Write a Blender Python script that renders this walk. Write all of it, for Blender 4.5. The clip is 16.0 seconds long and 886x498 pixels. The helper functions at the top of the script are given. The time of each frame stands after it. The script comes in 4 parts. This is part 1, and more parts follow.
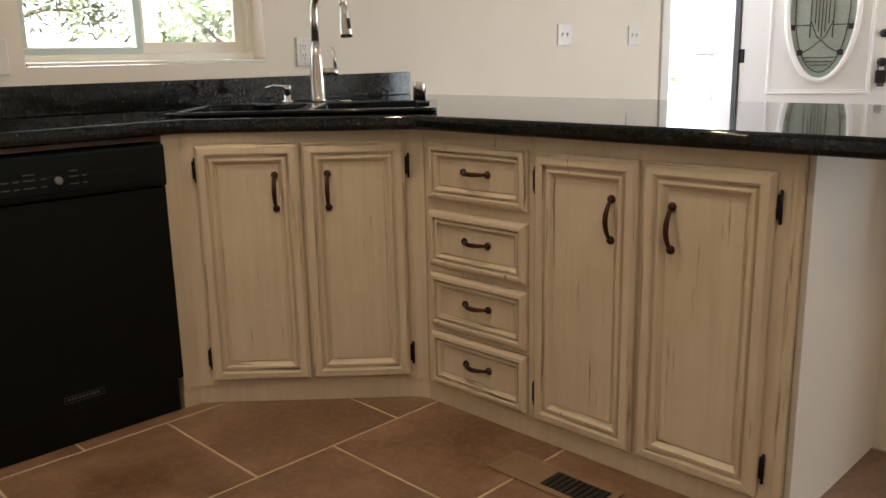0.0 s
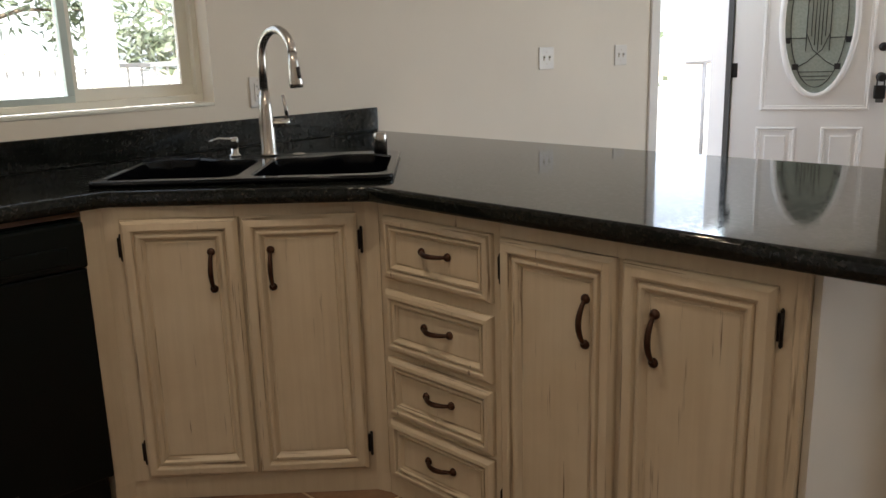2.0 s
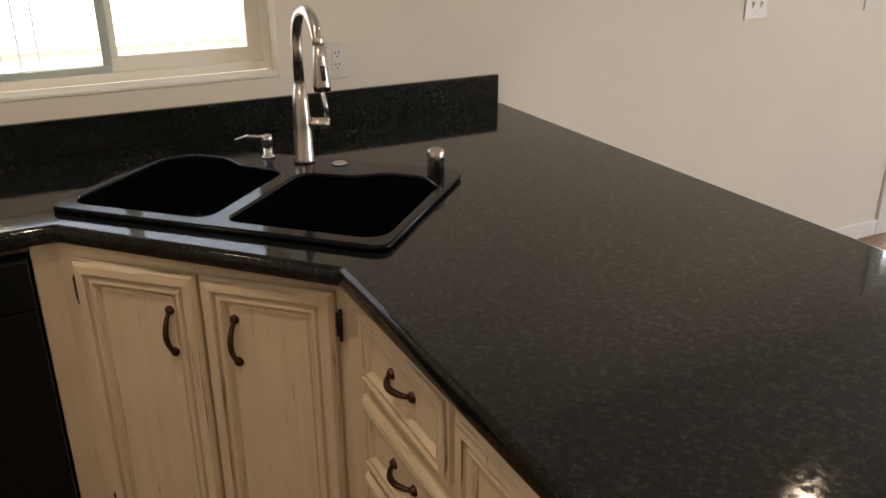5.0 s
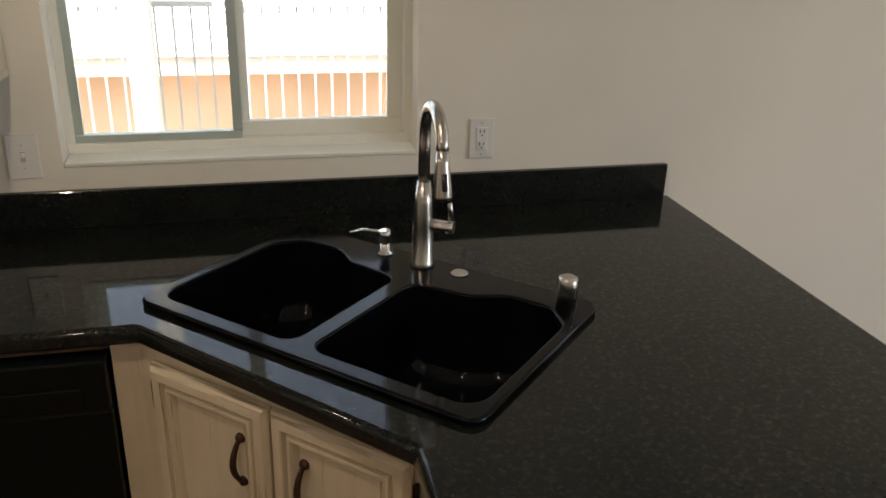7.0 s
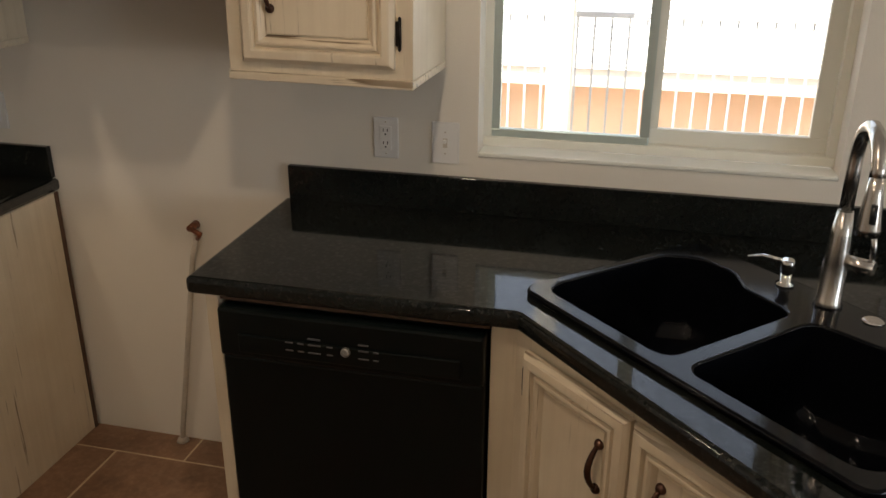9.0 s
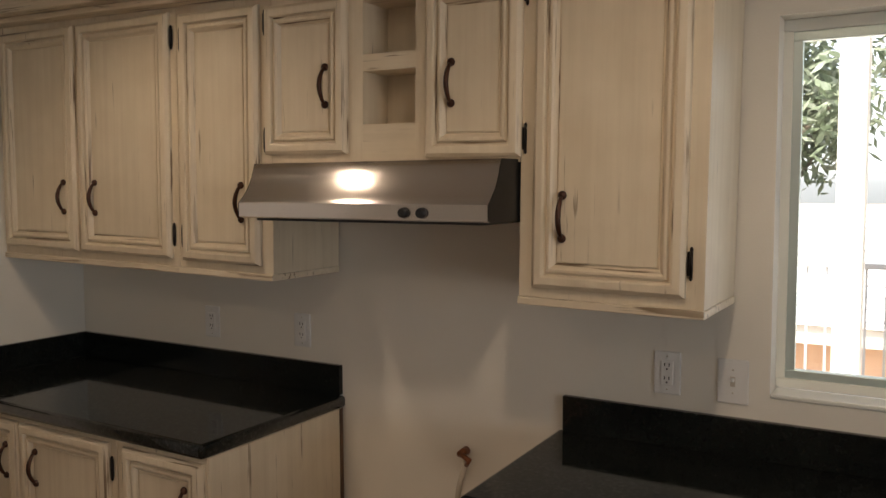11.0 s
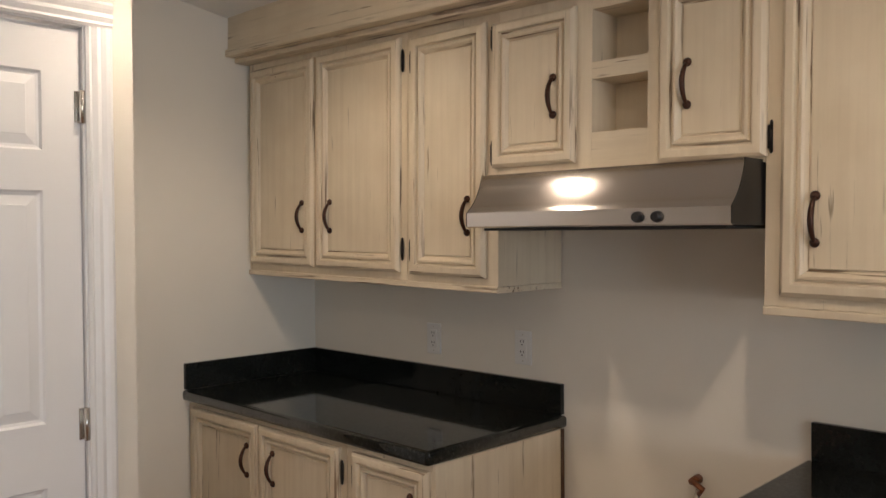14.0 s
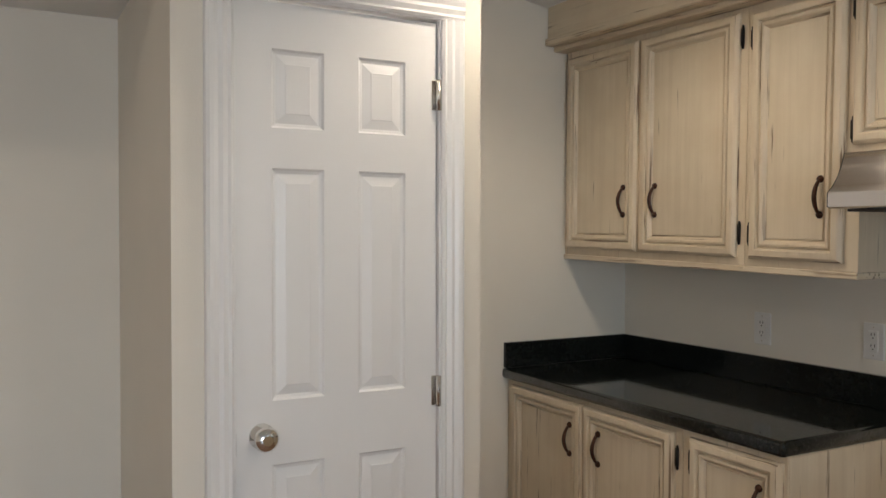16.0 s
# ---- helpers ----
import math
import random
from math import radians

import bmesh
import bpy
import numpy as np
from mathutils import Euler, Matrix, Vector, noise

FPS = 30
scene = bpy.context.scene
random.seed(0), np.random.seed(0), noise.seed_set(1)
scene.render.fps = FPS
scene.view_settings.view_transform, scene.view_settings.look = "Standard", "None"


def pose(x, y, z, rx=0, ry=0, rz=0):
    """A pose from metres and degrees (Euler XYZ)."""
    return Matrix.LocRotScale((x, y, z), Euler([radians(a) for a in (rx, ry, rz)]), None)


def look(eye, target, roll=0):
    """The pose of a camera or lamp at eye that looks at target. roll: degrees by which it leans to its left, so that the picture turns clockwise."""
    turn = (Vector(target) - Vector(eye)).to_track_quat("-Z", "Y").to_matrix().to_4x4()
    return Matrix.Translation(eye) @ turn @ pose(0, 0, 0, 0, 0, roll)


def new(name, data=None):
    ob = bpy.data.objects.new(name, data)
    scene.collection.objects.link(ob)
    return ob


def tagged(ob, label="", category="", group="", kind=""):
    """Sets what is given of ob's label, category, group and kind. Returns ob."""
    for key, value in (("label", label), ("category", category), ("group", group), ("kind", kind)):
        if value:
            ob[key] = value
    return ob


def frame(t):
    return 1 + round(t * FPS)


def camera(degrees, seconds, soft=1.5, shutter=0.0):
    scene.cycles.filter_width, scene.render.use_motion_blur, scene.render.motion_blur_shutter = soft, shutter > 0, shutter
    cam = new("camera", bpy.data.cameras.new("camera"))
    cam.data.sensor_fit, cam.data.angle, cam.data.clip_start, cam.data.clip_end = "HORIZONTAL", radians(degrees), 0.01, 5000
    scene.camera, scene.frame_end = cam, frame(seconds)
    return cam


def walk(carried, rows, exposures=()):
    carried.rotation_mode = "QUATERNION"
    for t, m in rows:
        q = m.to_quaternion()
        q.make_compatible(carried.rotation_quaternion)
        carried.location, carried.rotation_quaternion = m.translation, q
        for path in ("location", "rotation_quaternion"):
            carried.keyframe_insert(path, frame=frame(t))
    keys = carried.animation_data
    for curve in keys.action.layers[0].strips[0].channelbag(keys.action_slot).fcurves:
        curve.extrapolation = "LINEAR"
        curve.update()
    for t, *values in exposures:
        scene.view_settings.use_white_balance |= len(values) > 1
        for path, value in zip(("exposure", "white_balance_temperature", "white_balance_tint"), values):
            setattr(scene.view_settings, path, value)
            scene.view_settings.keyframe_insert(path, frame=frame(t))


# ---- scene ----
cam = camera(56.0, 16.0)
PATH = [
    (0, (0.06, 0.161, 1.081), (1.438, 1.539, 0.632), -1.2),
    (0.5, (0.162, 0.218, 1.191), (1.509, 1.618, 0.716), -1.4),
    (1, (0.257, 0.235, 1.233), (1.617, 1.623, 0.757), -1.5),
    (1.5, (0.284, 0.243, 1.225), (1.657, 1.618, 0.752), -1.6),
    (2, (0.365, 0.317, 1.266), (1.748, 1.682, 0.793), -1.6),
    (2.5, (0.505, 0.326, 1.32), (1.882, 1.685, 0.813), -1.6),
    (3, (0.711, 0.295, 1.4), (2.143, 1.577, 0.846), -1.8),
    (3.5, (0.881, 0.325, 1.471), (2.248, 1.615, 0.79), -0.1),
    (4, (1.023, 0.419, 1.53), (2.265, 1.796, 0.782), -0.1),
    (4.5, (1.109, 0.497, 1.533), (2.201, 1.976, 0.744), -0.2),
    (5, (1.272, 0.562, 1.57), (2.113, 2.207, 0.803), -0.2),
    (5.2, (1.312, 0.582, 1.574), (2.047, 2.278, 0.81), -0.1),
    (7.3, (1.528, 0.898, 1.738), (1.896, 2.711, 0.976), 1.7),
    (7.5, (1.505, 0.9, 1.733), (1.781, 2.732, 0.98), 1.5),
    (8, (1.477, 0.897, 1.71), (1.454, 2.751, 0.961), 0.1),
    (8.5, (1.507, 0.908, 1.704), (1.241, 2.743, 0.957), 0.0),
    (9, (1.504, 0.915, 1.69), (1.072, 2.721, 0.946), 0.3),
    (9.5, (1.472, 0.906, 1.683), (0.868, 2.717, 1.088), 0.3),
    (10, (1.45, 0.901, 1.675), (0.69, 2.666, 1.119), 0.3),
    (10.2, (1.448, 0.898, 1.665), (0.623, 2.665, 1.221), 0.1),
    (12.3, (1.395, 0.866, 1.556), (0.201, 2.471, 1.519), -0.1),
    (12.5, (1.393, 0.876, 1.551), (0.178, 2.464, 1.513), -0.2),
    (13, (1.393, 0.866, 1.54), (0.141, 2.426, 1.506), -0.3),
    (13.5, (1.373, 0.865, 1.525), (0.071, 2.383, 1.49), -0.4),
    (14, (1.357, 0.859, 1.516), (-0.044, 2.286, 1.478), -0.4),
    (14.5, (1.343, 0.862, 1.506), (-0.164, 2.176, 1.465), -0.4),
    (15, (1.307, 0.827, 1.493), (-0.299, 2.018, 1.449), -0.1),
    (15.5, (1.244, 0.738, 1.48), (-0.438, 1.819, 1.435), 0.0),
    (16, (1.212, 0.631, 1.469), (-0.545, 1.586, 1.425), 0.1),
]
EXPOSURES = [
    (0.0, 2.65, 6440, 11), (0.5, 2.35, 6190, 10), (1.0, 2.20, 6190, 10), (2.0, 2.10, 6240, 10), (2.5, 1.62, 6450, 10),
    (3.0, 2.13, 6140, 10), (3.5, 2.67, 6190, 11), (4.0, 2.69, 6190, 11), (4.5, 2.40, 6440, 12), (5.0, 2.40, 6840, 14),
    (7.5, 2.05, 6240, 9), (8.5, 2.16, 6440, 11), (9.5, 2.00, 6440, 12), (10.2, 1.83, 6540, 13),
    (12.5, 2.32, 6290, 15), (13.5, 2.56, 6140, 13), (14.0, 2.47, 6090, 13), (15.0, 2.42, 5890, 10), (16.0, 2.42, 5790, 8),
]
walk(cam, [(t, look(eye, target, roll)) for t, eye, target, roll in PATH], EXPOSURES)


# ---- world, sun, lamps ----
world = bpy.data.worlds.new("world")
scene.world = world
world.use_nodes = True
wn = world.node_tree.nodes
sky = wn.new("ShaderNodeTexSky")
sky.sky_type, sky.sun_disc = "NISHITA", False
sky.air_density, sky.dust_density = 0.8, 1.5
sky.sun_elevation, sky.sun_rotation = radians(53.4), radians(237.4)
wn["Background"].inputs["Strength"].default_value = 0.15
haze = wn.new("ShaderNodeHueSaturation")
haze.inputs["Saturation"].default_value = 0.4
world.node_tree.links.new(sky.outputs[0], haze.inputs["Color"])
world.node_tree.links.new(haze.outputs[0], wn["Background"].inputs["Color"])


def lamp(name, kind, energy, colour, m, size=0.1, size_y=0.0, cone=176):
    d = bpy.data.lights.new(name, kind)
    d.energy, d.color = energy, colour
    if kind == "AREA":
        d.shape, d.size, d.size_y = "RECTANGLE", size, size_y
    elif kind == "SUN":
        d.angle = radians(0.5)
    elif kind == "SPOT":
        d.spot_size, d.spot_blend, d.shadow_soft_size = radians(cone), 0.6, size
    else:
        d.shadow_soft_size = size
    ob = new(name, d)
    ob.matrix_world = m
    return ob


WARM = (1.0, 0.79, 0.575)
DAY = (0.80, 0.92, 1.0)
lamp("sun", "SUN", 5.0, (1.0, 0.95, 0.87), look((0, 0, 0), (0.50, 0.32, -0.80)))
# added cool fill lamp in an unseen, made-up opening of the east wall
lamp("unseen_east_fill", "AREA", 17, DAY, look((7.46, -0.8, 1.2), (0, 0.2, 1.0)), 2.6, 2.0)

# daylight falling in at the head of the open front door
lamp("door_daylight", "AREA", 1.1, DAY, look((5.64, 3.17, 2.0), (5.2, 1.6, 0.0)), 0.9, 0.16)

# ---- materials ----
def nodes_of(name):
    m = bpy.data.materials.new(name)
    m.use_nodes = True
    return m, m.node_tree.nodes, m.node_tree.links, m.node_tree.nodes["Principled BSDF"]


def coords(n, l, scale=(1, 1, 1), space="Object"):
    tc, mp = n.new("ShaderNodeTexCoord"), n.new("ShaderNodeMapping")
    mp.inputs["Scale"].default_value = scale
    l.new(tc.outputs[space], mp.inputs["Vector"])
    return mp.outputs["Vector"]


def noise_of(n, l, vec, scale, detail=4.0, rough=0.55):
    t = n.new("ShaderNodeTexNoise")
    t.inputs["Scale"].default_value, t.inputs["Detail"].default_value = scale, detail
    t.inputs["Roughness"].default_value = rough
    l.new(vec, t.inputs["Vector"])
    return t.outputs["Fac"]


def ramp(n, l, fac, stops):
    r = n.new("ShaderNodeValToRGB")
    e = r.color_ramp.elements
    while len(e) < len(stops):
        e.new(0.5)
    for k, (p, c) in zip(e, stops):
        k.position, k.color = p, (*c, 1) if len(c) == 3 else c
    l.new(fac, r.inputs["Fac"])
    return r.outputs["Color"]


def mix(n, l, fac, a, b, how="MIX"):
    x = n.new("ShaderNodeMix")
    x.data_type, x.blend_type = "RGBA", how
    for sock, v in ((x.inputs[0], fac), (x.inputs[6], a), (x.inputs[7], b)):
        if isinstance(v, (int, float)):
            sock.default_value = v
        elif isinstance(v, tuple):
            sock.default_value = (*v, 1)
        else:
            l.new(v, sock)
    return x.outputs[2]


def bump(n, l, b, height, strength, distance):
    k = n.new("ShaderNodeBump")
    k.inputs["Strength"].default_value, k.inputs["Distance"].default_value = strength, distance
    l.new(height, k.inputs["Height"])
    l.new(k.outputs["Normal"], b.inputs["Normal"])


def plain(name, colour, rough=0.5, metal=0.0, vary=0.08, scale=6.0, grain=120.0, relief=0.1, coat=0.0, space="Object"):
    """A surface with broad and fine variation of its colour, and a fine relief."""
    m, n, l, b = nodes_of(name)
    v = coords(n, l, space=space)
    broad, fine = noise_of(n, l, v, scale), noise_of(n, l, v, grain, 2.0)
    dark, light = tuple(c * (1 - vary) for c in colour), tuple(min(1, c * (1 + vary)) for c in colour)
    c = ramp(n, l, broad, [(0.3, dark), (0.7, light)])
    c = mix(n, l, vary, c, ramp(n, l, fine, [(0.3, dark), (0.7, light)]), "OVERLAY")
    l.new(c, b.inputs["Base Color"])
    b.inputs["Roughness"].default_value, b.inputs["Metallic"].default_value = rough, metal
    b.inputs["Coat Weight"].default_value = coat
    if relief:
        bump(n, l, b, fine, relief, 0.002)
    return m


def distressed(name, wear, seed, across=False):
    """Cream glazed paint on wood, rubbed through in streaks along the grain."""
    m, n, l, b = nodes_of(name)
    tc, info = n.new("ShaderNodeTexCoord"), n.new("ShaderNodeObjectInfo")
    add = n.new("ShaderNodeVectorMath")
    add.operation = "MULTIPLY_ADD"
    l.new(info.outputs["Random"], add.inputs[0])
    add.inputs[1].default_value = (13.7, 7.3, 19.1 + seed)
    l.new(tc.outputs["Object"], add.inputs[2])

    def scaled(sc):
        mp = n.new("ShaderNodeMapping")
        mp.inputs["Scale"].default_value = (sc[2], sc[1], sc[0]) if across else sc
        l.new(add.outputs[0], mp.inputs["Vector"])
        return mp.outputs["Vector"]

    broad = noise_of(n, l, scaled((1, 1, 1)), 5.0)
    brush = noise_of(n, l, scaled((42, 42, 1.6)), 1.0, 6.0, 0.6)
    streak = noise_of(n, l, scaled((70, 70, 3.6)), 1.0, 3.0, 0.55)
    c = ramp(n, l, broad, [(0.3, (0.62, 0.52, 0.375)), (0.7, (0.70, 0.605, 0.455))])
    c = mix(n, l, ramp(n, l, brush, [(0.42, (0, 0, 0)), (0.78, (0.36, 0.36, 0.36))]), c, (0.47, 0.37, 0.25))
    gate = noise_of(n, l, scaled((3, 3, 2)), 1.0, 2.0)
    mul = n.new("ShaderNodeMath")
    mul.operation = "MULTIPLY"
    l.new(ramp(n, l, streak, [(0.635 - wear, (0, 0, 0)), (0.70 - wear, (1, 1, 1))]), mul.inputs[0])
    l.new(ramp(n, l, gate, [(0.40, (0.12, 0.12, 0.12)), (0.58, (0.9, 0.9, 0.9))]), mul.inputs[1])
    c = mix(n, l, mul.outputs[0], c, (0.13, 0.075, 0.035))
    l.new(c, b.inputs["Base Color"])
    b.inputs["Roughness"].default_value = 0.42
    bump(n, l, b, brush, 0.18, 0.002)
    return m


def granite():
    """Polished black stone with grey green crystals about a centimetre across, and a few bright chips."""
    m, n, l, b = nodes_of("black granite")
    v = coords(n, l)
    warp = noise_of(n, l, v, 55.0, 3.0, 0.6)
    add = n.new("ShaderNodeVectorMath")
    add.operation = "MULTIPLY_ADD"
    l.new(warp, add.inputs[0])
    add.inputs[1].default_value = (0.016, 0.012, 0.014)
    l.new(v, add.inputs[2])
    vor, chip = n.new("ShaderNodeTexVoronoi"), n.new("ShaderNodeTexVoronoi")
    vor.inputs["Scale"].default_value, chip.inputs["Scale"].default_value = 115, 190
    l.new(add.outputs[0], vor.inputs["Vector"])
    l.new(add.outputs[0], chip.inputs["Vector"])
    fleck = noise_of(n, l, v, 85.0, 5.0, 0.7)
    broad = noise_of(n, l, v, 7.0, 4.0)
    c = ramp(n, l, broad, [(0.3, (0.006, 0.0075, 0.007)), (0.7, (0.011, 0.0125, 0.011))])
    c = mix(n, l, ramp(n, l, fleck, [(0.55, (0, 0, 0)), (0.75, (0.6, 0.6, 0.6))]), c, (0.019, 0.020, 0.017))
    c = mix(n, l, ramp(n, l, chip.outputs["Color"], [(0.84, (0, 0, 0)), (0.94, (0.25, 0.25, 0.25))]), c, (0.06, 0.06, 0.053))
    l.new(c, b.inputs["Base Color"])
    gloss = mix(n, l, 0.5, vor.outputs["Color"], ramp(n, l, fleck, [(0.35, (0, 0, 0)), (0.65, (1, 1, 1))]))
    gloss = ramp(n, l, gloss, [(0.30, (0.28, 0.28, 0.28)), (0.58, (0.34, 0.34, 0.34)), (0.82, (0.64, 0.64, 0.64))])
    l.new(gloss, b.inputs["Specular IOR Level"])
    l.new(ramp(n, l, vor.outputs["Color"], [(0.2, (0.03, 0.03, 0.03)), (0.8, (0.10, 0.10, 0.10))]), b.inputs["Roughness"])
    b.inputs["IOR"].default_value = 1.5
    return m


def tile_mat():
    m, n, l, b = nodes_of("terracotta porcelain tile")
    v = coords(n, l, space="Object")
    info = n.new("ShaderNodeObjectInfo")
    add = n.new("ShaderNodeVectorMath")
    add.operation = "MULTIPLY_ADD"
    l.new(info.outputs["Random"], add.inputs[0])
    add.inputs[1].default_value = (31, 17, 5)
    l.new(v, add.inputs[2])
    a, f = noise_of(n, l, add.outputs[0], 5.0, 6.0, 0.65), noise_of(n, l, add.outputs[0], 42.0, 4.0)
    c = ramp(n, l, a, [(0.30, (0.13, 0.066, 0.036)), (0.5, (0.22, 0.12, 0.068)), (0.70, (0.34, 0.20, 0.12))])
    c = mix(n, l, ramp(n, l, f, [(0.45, (0, 0, 0)), (0.75, (0.4, 0.4, 0.4))]), c, (0.40, 0.26, 0.165))
    c = mix(n, l, ramp(n, l, info.outputs["Random"], [(0, (0, 0, 0)), (1, (0.25, 0.25, 0.25))]), c, (0.22, 0.13, 0.08))
    l.new(c, b.inputs["Base Color"])
    l.new(ramp(n, l, a, [(0.3, (0.3, 0.3, 0.3)), (0.7, (0.46, 0.46, 0.46))]), b.inputs["Roughness"])
    bump(n, l, b, f, 0.12, 0.002)
    return m


def steel_mat(name, colour, rough, stretch, brushed=0.0):
    m, n, l, b = nodes_of(name)
    f = noise_of(n, l, coords(n, l, stretch), 1.0, 3.0)
    l.new(ramp(n, l, f, [(0.3, tuple(c * 0.985 for c in colour)), (0.7, colour)]), b.inputs["Base Color"])
    l.new(ramp(n, l, f, [(0.3, (rough * 0.97,) * 3), (0.7, (rough * 1.03,) * 3)]), b.inputs["Roughness"])
    b.inputs["Metallic"].default_value = 1.0
    if brushed:
        b.inputs["Anisotropic"].default_value = brushed
        tan = n.new("ShaderNodeTangent")
        tan.direction_type, tan.axis = "RADIAL", "X"
        l.new(tan.outputs[0], b.inputs["Tangent"])
    return m


def glass_mat():
    m, n, l, b = nodes_of("clear window glass")
    b.inputs["Base Color"].default_value = (0.96, 0.99, 0.97, 1)
    b.inputs["Roughness"].default_value, b.inputs["IOR"].default_value = 0.0, 1.45
    b.inputs["Transmission Weight"].default_value = 1.0
    return m


def frosted_mat():
    m, n, l, b = nodes_of("obscure leaded glass")
    f = noise_of(n, l, coords(n, l), 60.0, 3.0)
    l.new(ramp(n, l, f, [(0.3, (0.40, 0.47, 0.42)), (0.7, (0.52, 0.58, 0.53))]), b.inputs["Base Color"])
    b.inputs["Roughness"].default_value = 0.25
    b.inputs["Transmission Weight"].default_value = 0.35
    bump(n, l, b, f, 0.3, 0.002)
    return m


def leaf_mat():
    m, n, l, b = nodes_of("grey green leaves")
    g = n.new("ShaderNodeNewGeometry")
    c = ramp(n, l, g.outputs["Random Per Island"], [(0, (0.10, 0.13, 0.07)), (0.6, (0.19, 0.22, 0.14)), (1, (0.32, 0.34, 0.26))])
    l.new(c, b.inputs["Base Color"])
    b.inputs["Roughness"].default_value = 0.4
    thin, both = n.new("ShaderNodeBsdfTranslucent"), n.new("ShaderNodeMixShader")
    l.new(c, thin.inputs["Color"])
    both.inputs[0].default_value = 0.45
    l.new(b.outputs[0], both.inputs[1])
    l.new(thin.outputs[0], both.inputs[2])
    l.new(both.outputs[0], n["Material Output"].inputs["Surface"])
    return m


def glow_mat(name, colour, strength):
    m, n, l, b = nodes_of(name)
    b.inputs["Emission Color"].default_value = (*colour, 1)
    b.inputs["Emission Strength"].default_value = strength
    return m


WALL = plain("cream wall paint", (0.75, 0.70, 0.615), 0.62, 0, 0.03, 1.5, 260, 0.22)
CEILING = plain("white ceiling paint", (0.80, 0.79, 0.76), 0.8, 0, 0.03, 2, 160, 0.5)
WHITE = plain("white gloss paint", (0.80, 0.79, 0.78), 0.32, 0, 0.02, 3, 200, 0.05)
VINYL = plain("almond vinyl", (0.78, 0.77, 0.69), 0.4, 0, 0.03, 4, 200, 0.03)
ALU = plain("pale aluminium", (0.55, 0.63, 0.60), 0.35, 0.6, 0.04, 6, 200, 0.03)
CREAM = distressed("distressed cream paint", -0.035, 0)
WORN = distressed("distressed cream paint on the edges", 0.07, 3)
WORN_H = distressed("distressed cream paint on level edges", 0.07, 4, True)
CREAM_H = distressed("distressed cream paint on level boards", 0.02, 5, True)
GLAZE = distressed("dark glaze in the grooves", 0.055, 6)
GLAZE_H = distressed("dark glaze in the level grooves", 0.09, 7, True)
RUBBED = distressed("cream paint rubbed down to the wood", 0.13, 8)
STAINED = distressed("thin cream wash over streaked wood", -0.03, 9)
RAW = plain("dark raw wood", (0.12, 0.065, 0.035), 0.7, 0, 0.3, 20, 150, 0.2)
GRANITE = granite()
TILE = tile_mat()
GROUT = plain("tan grout", (0.55, 0.44, 0.31), 0.9, 0, 0.12, 8, 200, 0.4)
SINK = plain("black enamel", (0.003, 0.0035, 0.005), 0.13, 0, 0.1, 8, 200, 0.01)
APPLIANCE = plain("black appliance enamel", (0.0026, 0.0052, 0.0050), 0.30, 0, 0.15, 5, 300, 0.04)
for dull in (APPLIANCE, SINK):
    dull.node_tree.nodes["Principled BSDF"].inputs["Specular IOR Level"].default_value = 0.2
GREYMARK = plain("grey print", (0.09, 0.09, 0.09), 0.5, 0, 0.05)
DIAL = plain("grey plastic", (0.22, 0.21, 0.19), 0.4, 0, 0.05)
BRONZE = plain("oil rubbed bronze", (0.085, 0.036, 0.02), 0.34, 0.6, 0.4, 45, 300, 0.1)
HINGE = plain("dark bronze hinge", (0.018, 0.013, 0.011), 0.45, 0.6, 0.3, 60, 300, 0.1)
STEEL = steel_mat("brushed stainless steel", (0.62, 0.58, 0.54), 0.19, (2, 300, 300), 0.9)
NICKEL = steel_mat("brushed nickel", (0.62, 0.59, 0.55), 0.24, (120, 120, 10))
CHROME = steel_mat("chrome", (0.78, 0.77, 0.75), 0.08, (40, 40, 40))
PLASTIC = plain("white plastic", (0.72, 0.70, 0.67), 0.35, 0, 0.02, 10, 100, 0.02)
SLOT = plain("dark slot", (0.03, 0.028, 0.025), 0.6, 0, 0.1)
BLACK = plain("black plastic", (0.012, 0.012, 0.013), 0.35, 0, 0.15, 20, 200, 0.05)
VENT = plain("tan painted metal", (0.30, 0.20, 0.12), 0.45, 0.1, 0.12, 10, 150, 0.05)
COPPER = plain("copper fitting", (0.30, 0.14, 0.08), 0.35, 0.9, 0.3, 40, 200, 0.1)
HOSE = plain("grey gas pipe", (0.50, 0.45, 0.38), 0.5, 0, 0.15, 20, 150, 0.1)
LEAD = plain("lead came", (0.04, 0.04, 0.042), 0.4, 0.5, 0.15, 30)
GLASS = glass_mat()
FROST = frosted_mat()
CONCRETE = plain("pale concrete", (0.46, 0.43, 0.39), 0.85, 0, 0.12, 1.2, 60, 0.4)
DIRT = plain("dry earth", (0.34, 0.28, 0.21), 0.95, 0, 0.25, 0.4, 8, 0.5)
STUCCO = plain("orange stucco", (0.68, 0.48, 0.35), 0.9, 0, 0.1, 0.8, 40, 0.5)
ROOF = plain("pale roof shingle", (0.58, 0.56, 0.54), 0.9, 0, 0.1, 2, 20, 0.4)
RAIL = plain("weathered pale steel", (0.45, 0.45, 0.46), 0.5, 0.2, 0.1, 4)
POSTPAINT = plain("cream post paint", (0.66, 0.62, 0.55), 0.7, 0, 0.06, 3)
BARK = plain("grey bark", (0.20, 0.16, 0.12), 0.9, 0, 0.3, 4, 30, 0.8)
LEAF = leaf_mat()
BULB = glow_mat("lamp lens", (1.0, 0.82, 0.58), 14.0)


